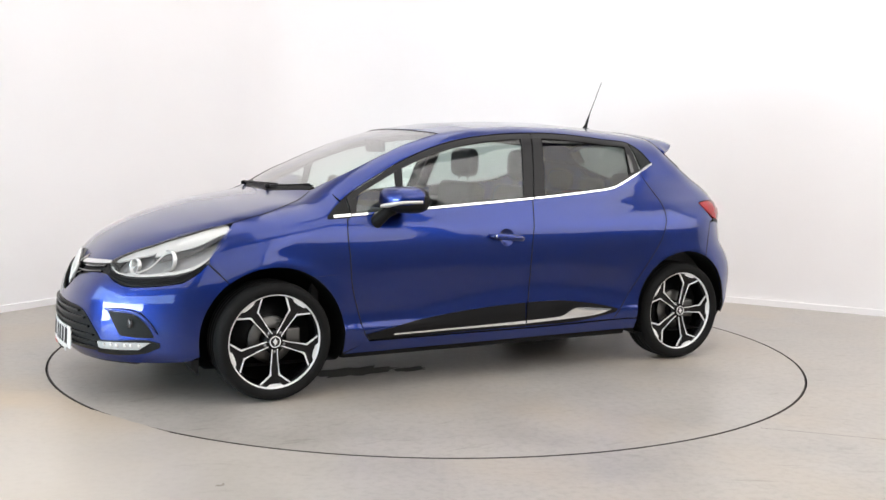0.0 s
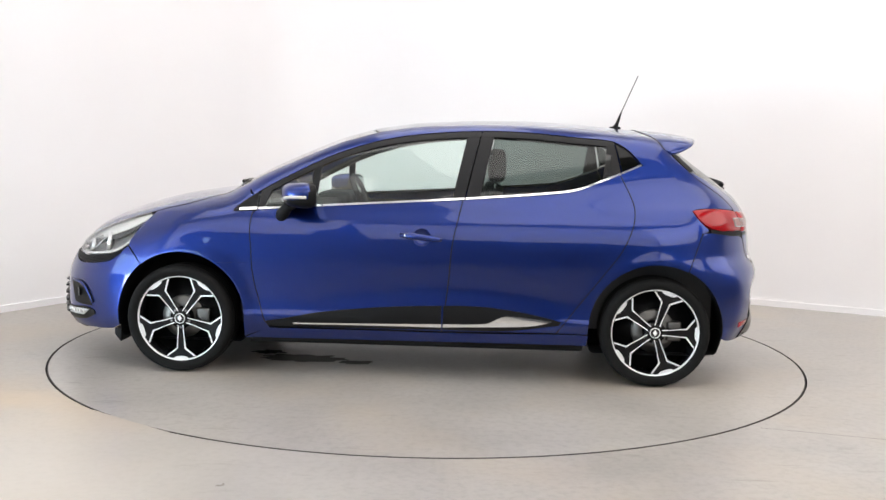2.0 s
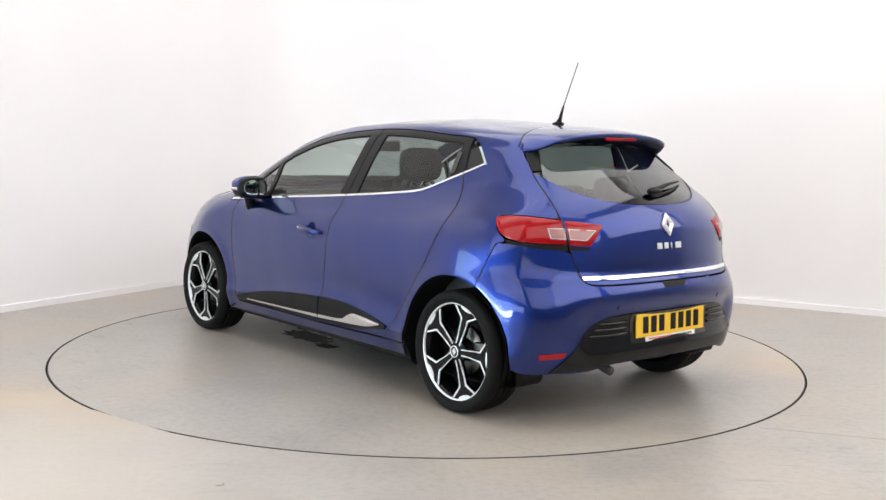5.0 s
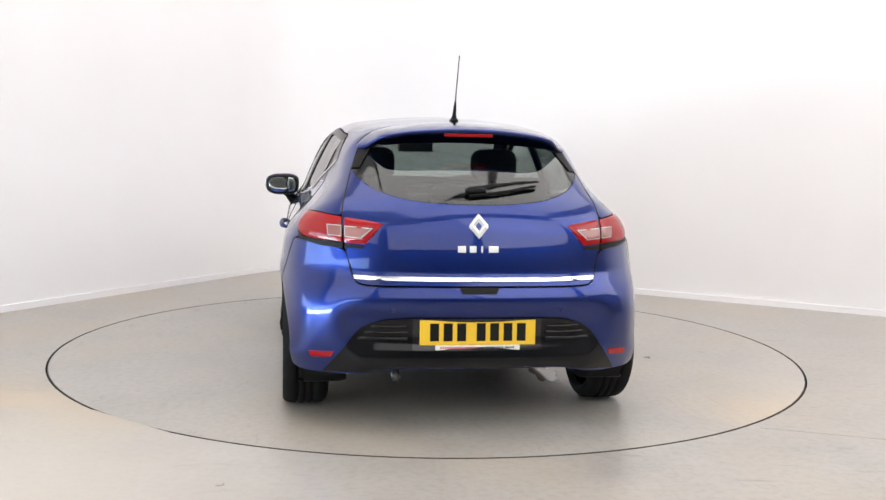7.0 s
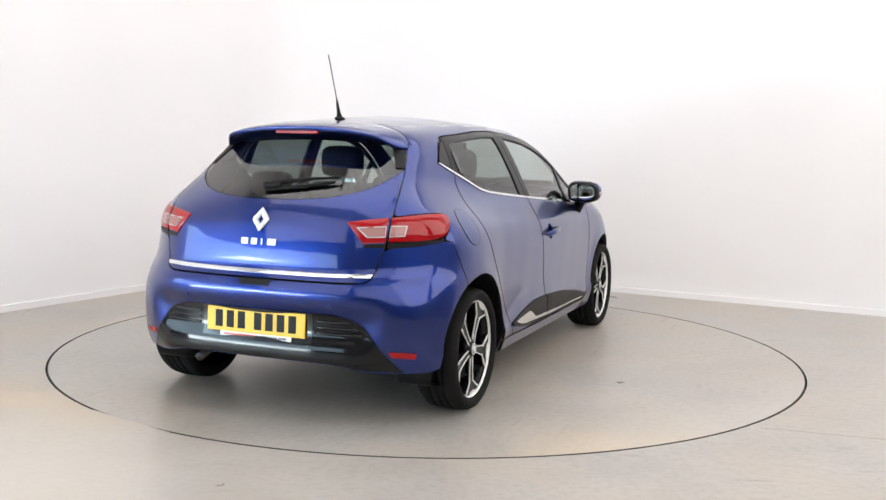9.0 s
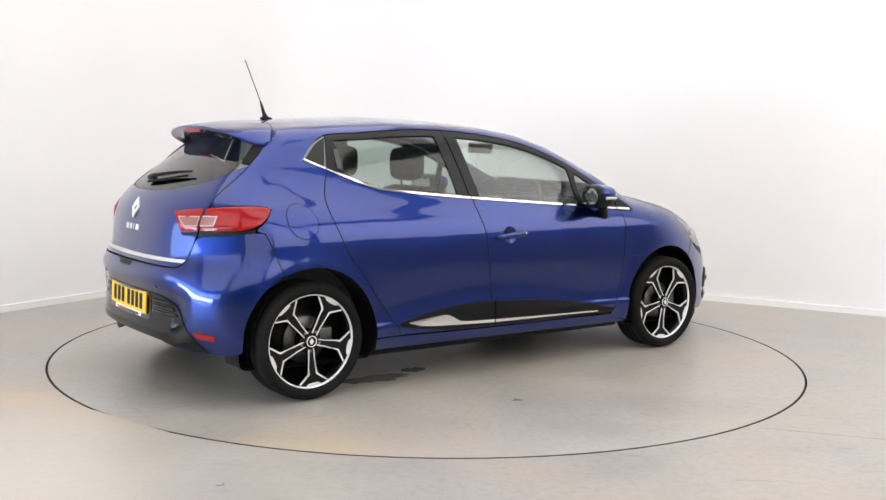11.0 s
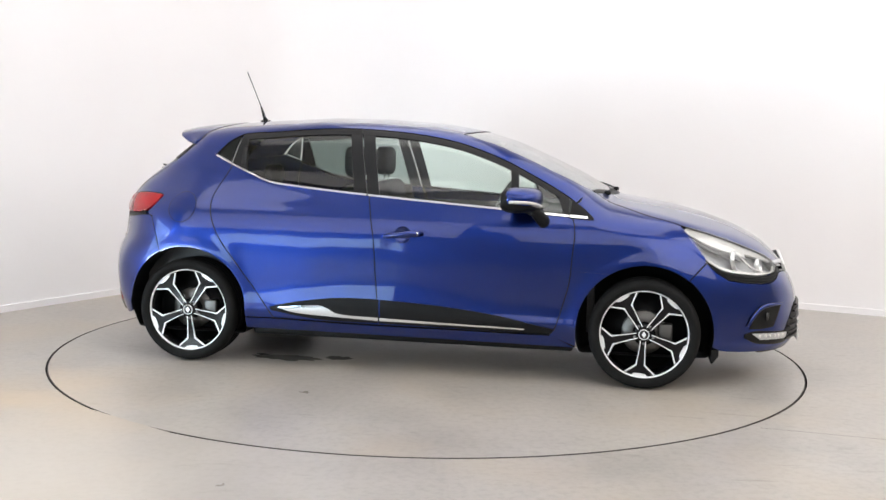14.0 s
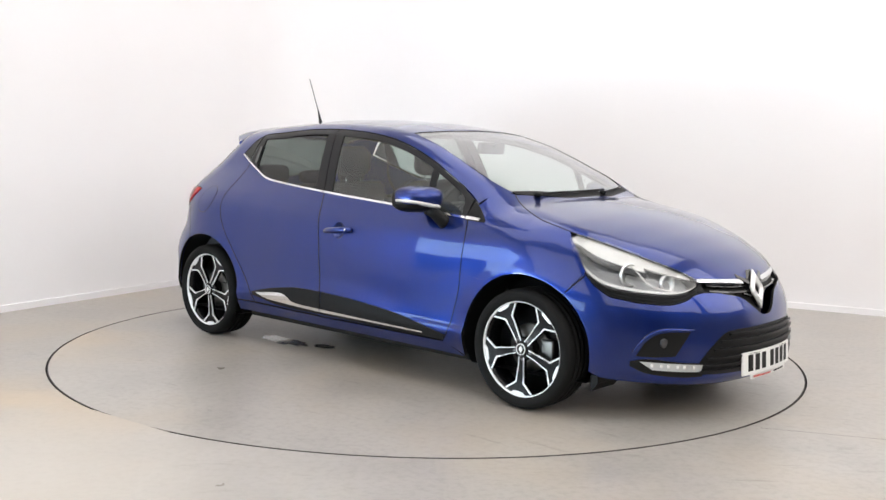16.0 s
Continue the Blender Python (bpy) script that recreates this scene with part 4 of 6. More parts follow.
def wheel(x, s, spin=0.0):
    """One wheel; s is 1 on the car's left and -1 on its right."""
    hub = part("wheel", disc(0.034, 0.012), GLOSS, CAR, "black diamond-cut five-spoke alloy wheel with low tyre")
    hub.matrix_basis = pose(x, 0.822 * s, 0.306 * WHEEL, 0, 0, 0 if s > 0 else 180) @ Matrix.Diagonal((WHEEL, 1, WHEEL, 1))
    # tyre
    bm = bmesh.new()
    prof = [(0.236, -0.005), (0.243, 0.016), (0.250, 0.024), (0.264, 0.031), (0.281, 0.031), (0.293, 0.022), (0.301, 0.006), (0.3035, -0.012)]
    for y in (-0.040, -0.075, -0.110):
        prof += [(0.3055, y + 0.006), (0.298, y + 0.004), (0.298, y - 0.004), (0.3055, y - 0.006)]
    prof += [(0.3035, -0.145), (0.298, -0.163), (0.285, -0.178), (0.262, -0.186), (0.245, -0.176), (0.236, -0.16)]
    lathe(bm, prof, 72)
    tyre = part("tyre", bm, RUBBER, hub, "black low-profile tyre")
    bm = bmesh.new()
    for k in range(72):
        for y in (-0.004, -0.152):
            vs = box(bm, -0.0035, 0.0035, y - 0.010, y + 0.004, 0.2960, 0.3015)
            bmesh.ops.rotate(bm, cent=(0, 0, 0), matrix=Matrix.Rotation(2 * math.pi * k / 72, 3, "Y"), verts=vs)
    tagged(part("tread", bm, RUBBER, hub, smooth=False), kind="stuff")
    # barrel and lip
    bm = bmesh.new()
    lathe(bm, [(0.2425, 0.008), (0.2425, -0.004), (0.232, -0.010), (0.226, -0.03), (0.222, -0.09), (0.222, -0.165)], 72)
    part("rim_barrel", bm, ALLOY, hub)
    bm = bmesh.new()
    lathe(bm, [(0.2440, 0.004), (0.2440, 0.013), (0.2400, 0.0138), (0.2350, 0.009), (0.2350, 0.002)], 90)
    part("rim_lip", bm, CUT, hub, "bright machined rim lip")
    # brake
    bm = bmesh.new()
    lathe(bm, [(0.06, -0.060), (0.120, -0.060), (0.122, -0.064), (0.122, -0.080), (0.06, -0.080)], 48)
    part("brake_disc", bm, DISC, hub, "grey steel brake disc")
    bm = bmesh.new()
    box(bm, -0.155, -0.075, -0.098, -0.045, -0.055, 0.055, 0.01)
    part("brake_caliper", bm, DISC, hub)
    bm = bmesh.new()
    lathe(bm, [(0.0005, -0.10), (0.221, -0.10), (0.221, -0.12)], 40)
    part("wheel_back", bm, BLACK, hub)
    # spokes
    half = [(0.034, 0.0160), (0.085, 0.0180), (0.140, 0.0232), (0.171, 0.0268), (0.182, 0.0400), (0.2150, 0.0830)]
    for k in range(5):
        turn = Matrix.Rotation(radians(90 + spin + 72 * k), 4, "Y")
        bm = bmesh.new()
        prism(bm, [(r, w) for r, w in half] + [(0.2240, 0.0800), (0.2345, 0.042), (0.2385, 0.0), (0.2345, -0.042), (0.2240, -0.0800)] + [(r, -w) for r, w in half[::-1]], -0.022, 0.0015, 0.002)
        for v in bm.verts:
            v.co.y += -0.006 * math.sin(math.pi * min(max((math.hypot(v.co.x, v.co.z) - 0.03) / 0.205, 0), 1))
        spoke = part("spoke", place(bm, turn), ALLOY, hub, smooth=False)
        for sgn in (1, -1):
            bm = bmesh.new()
            wide = 0.0064
            line = [(r, sgn * w) for r, w in half[:]]
            inner = [(r + (0.004 if r > 0.17 else 0.0), sgn * (w - wide * (1.3 if r > 0.17 else 0.75))) for r, w in half]
            prism(bm, line + inner[::-1], -0.004, 0.0045, 0.0008)
            for v in bm.verts:
                v.co.y += -0.006 * math.sin(math.pi * min(max((math.hypot(v.co.x, v.co.z) - 0.03) / 0.205, 0), 1))
            part("cut_edge", place(bm, turn), CUT, spoke, "bright machined spoke edge", smooth=False)
        bm = bmesh.new()
        prism(bm, [(0.2205, -0.030), (0.2350, -0.050), (0.2405, 0.0), (0.2350, 0.050), (0.2205, 0.030), (0.2180, 0.0)], -0.004, 0.0055, 0.001)
        part("cut_facet", place(bm, turn), CUT, spoke, "bright machined facet at the rim", smooth=False)
        bm = disc(0.0085, 0.006, 12)
        bolt = Matrix.Translation((0.052 * math.cos(radians(-54 + 72 * k)), -0.004, -0.052 * math.sin(radians(-54 + 72 * k))))
        part("wheel_bolt", place(bm, bolt), LAMP_GREY, hub)
    bm = bmesh.new()
    lathe(bm, [(0.0005, -0.03), (0.055, -0.03), (0.062, -0.012), (0.046, 0.002), (0.034, 0.006), (0.034, 0.0)], 40)
    part("hub_cone", bm, ALLOY, hub)
    bm = bmesh.new()
    lathe(bm, [(0.0255, 0.012), (0.0255, 0.0145), (0.029, 0.0145), (0.029, 0.012)], 32)
    ring = part("cap_ring", bm, CUT, hub)
    bm = bmesh.new()
    prism(bm, [(0, 0.018), (0.012, 0.0), (0, -0.018), (-0.012, 0.0)], 0.011, 0.0145, 0.0008)
    part("cap_emblem", bm, CUT, hub, "plain bright diamond emblem", smooth=False)
    return hub


def arches():
    for hx in (HUBX, -HUBX):
        for s in (1, -1):
            bm = bmesh.new()
            lathe(bm, [(ARCH + 0.004, 0.83), (ARCH + 0.006, 0.60), (ARCH - 0.02, 0.56), (0.12, 0.55)], 56)
            for v in list(bm.verts):
                v.co.z = max(v.co.z, -0.13)
            outer = [v for v in bm.verts if v.co.y > 0.7]
            skin = cast(np.array([(v.co.x + hx, 1.2, max(v.co.z + HUBZ, 0.2)) for v in outer]), np.tile([0, -1.0, 0], (len(outer), 1)))
            for v, q in zip(outer, skin):
                v.co.y = q[1] - 0.022
            place(bm, Matrix.Translation((hx, 0, HUBZ)) @ Matrix.Diagonal((1, s, 1, 1)))
            part("arch_liner", bm, BLACK, CAR, "black wheel arch liner")


def underbody():
    bm = bmesh.new()
    box(bm, -0.92, 0.92, -0.77, 0.77, 0.168, 0.30, 0.02)
    box(bm, -1.72, -0.9, -0.54, 0.54, 0.285, 0.36, 0.02)
    box(bm, 0.9, 1.98, -0.54, 0.54, 0.20, 0.34, 0.02)
    part("underbody", bm, BLACK, CAR, "black underbody tray", smooth=False)
    bm = bmesh.new()
    tube(bm, [(-1.0, 0.33, 0.26), (-1.6, 0.35, 0.27), (-1.78, 0.355, 0.265), (-1.86, 0.355, 0.245)], 0.021, 14)
    part("exhaust_pipe", bm, LAMP_DARK, CAR, "short steel exhaust pipe")
    for hx in (HUBX, -HUBX):
        bm = bmesh.new()
        tube(bm, [(hx, -0.70, 0.30), (hx + 0.03, -0.4, 0.24), (hx + 0.03, 0.4, 0.24), (hx, 0.70, 0.30)], 0.035, 10)
        part("axle", bm, BLACK, CAR)
    # bonnet-side bulkhead and boot walls keep light out of the body
    bm = bmesh.new()
    box(bm, 0.98, 1.02, -0.60, 0.60, 0.25, 0.955, 0.004)
    part("bulkhead", bm, DASH, CAR, smooth=False)
    for s in (1, -1):
        bm = bmesh.new()
        box(bm, -1.62, 0.9, s * 0.655 - 0.01, s * 0.655 + 0.01, 0.28, 0.90, 0.003)
        part("inner_door_card", bm, DASH, CAR, smooth=False)
    bm = bmesh.new()
    box(bm, -1.72, -1.70, -0.56, 0.56, 0.30, 0.96, 0.003)
    part("boot_lining", bm, DASH, CAR, smooth=False)
    bm = bmesh.new()
    box(bm, 1.02, 1.80, -0.52, 0.52, 0.33, 0.62, 0.03)
    part("engine_block", bm, BLACK, CAR, smooth=False)


def cushion(bm, x0, x1, y0, y1, z0, z1, r, tilt=0.0, pivot=(0, 0, 0)):
    vs = box(bm, x0, x1, y0, y1, z0, z1, r, 4)
    if tilt:
        bmesh.ops.rotate(bm, cent=pivot, matrix=Matrix.Rotation(radians(tilt), 3, "Y"), verts=vs)


def seat(y):
    ob = new("front_seat")
    ob.parent = CAR
    ob["label"] = "charcoal cloth front seat with its headrest"
    bm = bmesh.new()
    cushion(bm, -0.25, 0.25, y - 0.24, y + 0.24, 0.38, 0.56, 0.05)
    part("seat_cushion", bm, CLOTH, ob)
    bm = bmesh.new()
    cushion(bm, -0.33, -0.20, y - 0.23, y + 0.23, 0.50, 1.06, 0.055, -16, (-0.25, y, 0.5))
    for k in (-1, 1):
        cushion(bm, -0.30, -0.165, y + k * 0.215 - 0.045, y + k * 0.215 + 0.045, 0.58, 0.94, 0.04, -16, (-0.25, y, 0.5))
    part("seat_back", bm, CLOTH, ob)
    bm = bmesh.new()
    squircle(bm, -0.425, y, 1.165, 0.052, 0.135, 0.095, 0.55)
    part("headrest", bm, CLOTH, ob)
    bm = bmesh.new()
    for k in (-1, 1):
        tube(bm, [(-0.405, y + k * 0.06, 0.98), (-0.425, y + k * 0.06, 1.10)], 0.006)
    part("headrest_post", bm, CHROME, ob)


def interior():
    seat(0.36)
    seat(-0.36)
    bench = new("rear_seat")
    bench.parent = CAR
    bench["label"] = "charcoal cloth rear bench with headrests"
    bm = bmesh.new()
    cushion(bm, -1.02, -0.55, -0.62, 0.62, 0.40, 0.56, 0.05)
    part("seat_cushion", bm, CLOTH, bench)
    for y0, y1 in ((-0.62, -0.1), (-0.095, 0.62)):
        bm = bmesh.new()
        cushion(bm, -1.12, -0.99, y0, y1, 0.5, 1.0, 0.05, -18, (-1.0, 0, 0.5))
        part("seat_back", bm, CLOTH, bench)
    for y in (-0.36, 0.0, 0.36):
        bm = bmesh.new()
        high = 0.065 if abs(y) > 0.1 else 0.045
        squircle(bm, -1.21, y, 0.99 + high, 0.042, 0.12, high, 0.55)
        part("headrest", bm, CLOTH, bench)
    bm = bmesh.new()
    cushion(bm, 0.55, 0.98, -0.63, 0.63, 0.62, 0.93, 0.07)
    cushion(bm, 0.50, 0.72, -0.60, -0.14, 0.80, 0.965, 0.05)
    cushion(bm, 0.10, 0.6, -0.11, 0.11, 0.36, 0.62, 0.04)
    part("dashboard", bm, DASH, CAR, "dark plastic dashboard")
    bm = bmesh.new()
    ring = []
    for i in range(33):
        a = 2 * math.pi * i / 32
        ring.append((0.0, 0.178 * math.cos(a), 0.178 * math.sin(a)))
    tube(bm, ring, 0.016, 10)
    cushion(bm, -0.02, 0.03, -0.07, 0.07, -0.06, 0.06, 0.015)
    for a in (0, 180, 270):
        vs = box(bm, -0.005, 0.012, 0.05, 0.17, -0.018, 0.018, 0.004)
        bmesh.ops.rotate(bm, cent=(0, 0, 0), matrix=Matrix.Rotation(radians(a), 3, "X"), verts=vs)
    place(bm, Matrix.Translation((0.44, -0.36, 0.90)) @ Matrix.Rotation(radians(24), 4, "Y"))
    part("steering_wheel", bm, DASH, CAR, "black steering wheel")
    bm = bmesh.new()
    cushion(bm, -0.02, 0.012, -0.115, 0.115, -0.035, 0.035, 0.014)
    place(bm, Matrix.Translation((0.40, 0.0, 1.262)) @ Matrix.Rotation(radians(8), 4, "Y"))
    mirror = part("interior_mirror", bm, DASH, CAR, "black interior mirror under the windscreen")
    bm = bmesh.new()
    tube(bm, [(0.415, 0, 1.275), (0.46, 0, 1.305)], 0.01)
    part("mirror_stalk", bm, DASH, mirror)
    # headliner under the roof
    g = patch(mirrored(above([(0.20, 0.50), (0.22, 0.25), (0.23, 0.0)])), mirrored(above([(-1.36, 0.45), (-1.38, 0.0)])), n=30, m=30)
    sheet("headliner", g, LINER, CAR, "grey cloth headliner", out=-0.035, fold=0.004, gap=0)
    for s in (1, -1):
        bm = bmesh.new()
        box(bm, -0.40, -0.28, s * 0.615 - 0.012, s * 0.615 + 0.012, 0.88, 1.0, 0.005)
        for v in bm.verts:
            v.co.y -= s * max(v.co.z - 0.9, 0) * 0.45
            v.co.x -= (v.co.z - 0.9) * 0.15
        part("belt_guide", bm, DASH, CAR, smooth=False)
    bm = bmesh.new()
    cushion(bm, -1.66, -1.10, -0.55, 0.55, 0.90, 0.92, 0.008)
    part("parcel_shelf", bm, DASH, CAR, "dark parcel shelf")


def squircle(bm, cx, cy, cz, rx, ry, rz, power=0.55, nu=26, nv=16):
    """A rounded block."""
    def sg(v, p):
        return math.copysign(abs(v) ** p, v)
    rows = []
    for j in range(1, nv):
        b = -math.pi / 2 + math.pi * j / nv
        rows.append([bm.verts.new((cx + rx * sg(math.cos(b), power) * sg(math.cos(2 * math.pi * i / nu), power),
                                   cy + ry * sg(math.cos(b), power) * sg(math.sin(2 * math.pi * i / nu), power),
                                   cz + rz * sg(math.sin(b), power))) for i in range(nu)])
    for p, q in zip(rows, rows[1:]):
        for i in range(nu):
            j = (i + 1) % nu
            bm.faces.new((p[i], p[j], q[j], q[i]))
    bm.faces.new(rows[0][::-1])
    bm.faces.new(rows[-1])


def door_mirror(s):
    ob = new("door_mirror")
    ob.parent = CAR
    ob["label"] = "blue door mirror with clear indicator strip"

    def shape(bm):
        for v in bm.verts:
            d = v.co.x - 0.63
            v.co.z = 0.993 + (v.co.z - 0.993) * (1 - 1.3 * max(d, 0) - 0.25 * max((v.co.y - 0.86) / 0.12, 0) ** 2 * 0.6)
            v.co.x -= 0.35 * max(v.co.y - 0.84, 0)
        return place(bm, Matrix.Diagonal((1, s, 1, 1)))
    bm = bmesh.new()
    squircle(bm, 0.64, 0.868, 1.000, 0.098, 0.110, 0.064, 0.6)
    for v in bm.verts:
        if v.co.z < 0.965:
            v.co.z = 0.965
        v.co.x = max(v.co.x, 0.598)
    part("mirror_cap", shape(bm), PAINT, ob)
    bm = bmesh.new()
    squircle(bm, 0.632, 0.868, 0.992, 0.090, 0.109, 0.070, 0.6)
    for v in bm.verts:
        v.co.x = max(v.co.x, 0.560)
    part("mirror_housing", shape(bm), BLACK, ob, "black mirror housing")
    bm = bmesh.new()
    squircle(bm, 0.562, 0.868, 0.992, 0.004, 0.088, 0.052, 0.6)
    part("mirror_glass", shape(bm), MIRROR, ob, "silvered mirror glass")
    bm = bmesh.new()
    squircle(bm, 0.641, 0.880, 0.962, 0.0990, 0.104, 0.016, 0.6)
    for v in bm.verts:
        v.co.x = max(v.co.x, 0.62)
        v.co.z += 0.02 * (v.co.y - 0.86) / 0.1
    part("indicator", shape(bm), WHITE_LENS, ob, "clear mirror indicator strip")
    bm = bmesh.new()
    a = [(0.74, 0.775, 0.860), (0.735, 0.795, 0.885), (0.70, 0.83, 0.925), (0.67, 0.85, 0.95)]
    tube(bm, a, [0.040, 0.036, 0.030, 0.036], 14)
    for v in bm.verts:
        v.co.y = 0.80 + (v.co.y - 0.80) * 0.9
    part("mirror_arm", place(bm, Matrix.Diagonal((1, s, 1, 1))), BLACK, ob)


def door_handles():
    for d, label in ((s, "") for s in (1, -1)):
        doors_of = [o for o in CAR.children if o.name.startswith("front_door")]
        p, n = on_form((-0.03, 1.2, 0.780), (0, -1, 0))
        m = facing(p, n)
        own = doors_of[0 if d > 0 else 1]
        flipm = Matrix.Diagonal((1, d, 1, 1))
        # the hollow behind the grip is pressed into the door skin
        centre, out = flipm @ Vector(p), (flipm.to_3x3() @ Vector(n)).normalized()
        bm = bmesh.new()
        bm.from_mesh(own.data)
        for _ in range(3):
            near = [e for e in bm.edges if all((v.co - centre).length < 0.075 for v in e.verts)]
            bmesh.ops.subdivide_edges(bm, edges=near, cuts=1, use_grid_fill=True)
        for v in bm.verts:
            r = (v.co - centre - out * (v.co - centre).dot(out)).length
            if r < 0.047 and (v.co - centre).length < 0.06:
                v.co -= out * 0.026 * (1 - (r / 0.047) ** 2.5)
        bm.to_mesh(own.data)
        bm.free()
        bm = bmesh.new()
        line = [(0.105, 0.006), (0.09, 0.020), (0.06, 0.033), (0.0, 0.038), (-0.06, 0.033), (-0.085, 0.024), (-0.115, 0.006)]
        tube(bm, [(-x, y, -0.002 - 0.09 * x) for x, y in line], [0.007, 0.011, 0.014, 0.0145, 0.0155, 0.0145, 0.009], 12)
        for v in bm.verts:
            v.co.z *= 1.15
        part("door_handle", place(bm, flipm @ m), PAINT, own)
        bm = disc(0.0075, 0.006, 14)
        part("key_lock", place(bm, flipm @ m @ Matrix.Translation((0.088, 0.032, 0.006))), CHROME, own, "small chrome key lock")
        # rear door: upright black handle beside the window
        rear = [o for o in CAR.children if o.name.startswith("rear_door")][0 if d > 0 else 1]
        g = patch(side([(-1.012, 1.125), (-1.048, 1.138)]), side([(-1.018, 1.245), (-1.050, 1.240)]), n=8, m=14)
        sheet("rear_handle", g, GLOSS, rear, "upright black door handle in the window frame", out=0.006, fold=0.008, gap=0.002, mirror=d < 0)
        g = patch(side([(-1.112, 1.150), (-1.205, 1.192)]), side([(-1.072, 1.305), (-1.138, 1.268), (-1.205, 1.196)]), n=14, m=10)
        sheet("quarter_glass", g, QUARTER, CAR, "small dark rear quarter glass", out=0.002, fold=0.006, gap=0.004, mirror=d < 0)
        g = patch(side([(-1.108, 1.1345), (-1.16, 1.156), (-1.222, 1.184)]), side([(-1.108, 1.147), (-1.16, 1.168), (-1.215, 1.192)]), n=16, m=4)
        sheet("rear_moulding", g, CHROME, CAR, "bright chrome belt moulding", out=0.006, fold=0.01, gap=0.001, mirror=d < 0)


def fuel_flap():
    line = [(-1.335 + 0.080 * math.cos(a), 0.890 + 0.082 * math.sin(a)) for a in np.linspace(math.pi, 0, 16)]
    low = [(x, 2 * 0.890 - z) for x, z in line]
    g = patch(side(low), side(line), n=24, m=16)
    sheet("fuel_flap", g, PAINT, CAR, "round blue fuel filler flap", out=0.0015, fold=0.006, gap=0.0, mirror=True)
    bm = bmesh.new()
    ring = side([(-1.335 + 0.082 * math.cos(a), 0.890 + 0.084 * math.sin(a)) for a in np.linspace(0, 2 * math.pi, 40)])
    tube(bm, [tuple(v) for v in flip(ring)], 0.0016, 5)
    part("fuel_flap_gap", bm, INK, CAR)


# ---------------------------------------------------------------- lamps, grilles, plates
def bars(name, m, width, height, words, mat, parent, thick=0.0012):
    """Plain upright bars in place of characters, in groups."""
    total = sum(words) + 0.45 * (len(words) - 1)
    step, x = width / total, -width / 2
    for w in words:
        for _ in range(w):
            bm = bmesh.new()
            box(bm, x + step * 0.17, x + step * 0.83, 0, thick, -height / 2, height / 2)
            part(name, place(bm, m), mat, parent, smooth=False)
            x += step
        x += step * 0.45


def plate(x, z, tilt, mat, parent, label, bow):
    sgn = 1 if x > 0 else -1
    m = pose(x, 0, z, 0, 0, -90 if sgn > 0 else 90) @ pose(0, 0, 0, tilt)
    bm = bmesh.new()
    box(bm, -0.26, 0.26, -0.004, 0.004, -0.0555, 0.0555, 0.003)
    for k in range(-5, 6):
        bmesh.ops.bisect_plane(bm, geom=bm.verts[:] + bm.edges[:] + bm.faces[:], plane_co=(k * 0.045, 0, 0), plane_no=(1, 0, 0))
    ob = part("number_plate", place(bm, m), mat, parent, label, smooth=False)
    bars("plate_mark", m @ Matrix.Translation((0, 0.004, 0.002)), 0.45, 0.079, (4, 3), INK, ob)
    bm = bmesh.new()
    box(bm, -0.19, 0.19, -0.003, 0.003, -0.078, -0.056, 0.002)
    part("plate_strip", place(bm, m), PLATE, ob, "narrow white strip under the plate", smooth=False)
    bars("strip_mark", m @ Matrix.Translation((0.085, 0.003, -0.067)), 0.17, 0.009, (16,), PINK, ob)
    bars("strip_mark", m @ Matrix.Translation((-0.10, 0.003, -0.067)), 0.13, 0.009, (4, 3, 4), INK, ob)
    # the plate follows the bumper's bow
    for piece in [ob] + list(ob.children):
        for v in piece.data.vertices:
            v.co.x -= sgn * bow * v.co.y ** 2
    return ob


def diamond(m, wide, high, hole, mat, parent, thick=0.012):
    """An upright diamond-shaped ring."""
    bm = bmesh.new()
    out = [(0, high), (wide, high * 0.12), (wide, -high * 0.12), (0, -high), (-wide, -high * 0.12), (-wide, high * 0.12)]
    inn = [(x * hole * 0.95, z * hole) for x, z in out]
    layers = []
    for pts, y in ((out, 0.0), (out, thick * 0.55), ([((a + c) / 2, (b + d) / 2) for (a, b), (c, d) in zip(out, inn)], thick), (inn, thick * 0.55), (inn, 0.0)):
        layers.append([bm.verts.new((x, y, z)) for x, z in pts])
    for p, q in zip(layers, layers[1:]):
        for i in range(6):
            j = (i + 1) % 6
            bm.faces.new((p[i], p[j], q[j], q[i]))
    bmesh.ops.recalc_face_normals(bm, faces=bm.faces)
    return part("emblem", place(bm, m), mat, parent, "plain chrome diamond-shaped emblem", smooth=False)


def strip_on(name, a, b, mat, parent, label="", out=0.004, fold=0.006, n=30, m=4, **more):
    g = patch(a, b, n=n, m=m)
    made = sheet(name, g, mat, parent, label, out=out, fold=fold, gap=0.0005, **more)
    return made


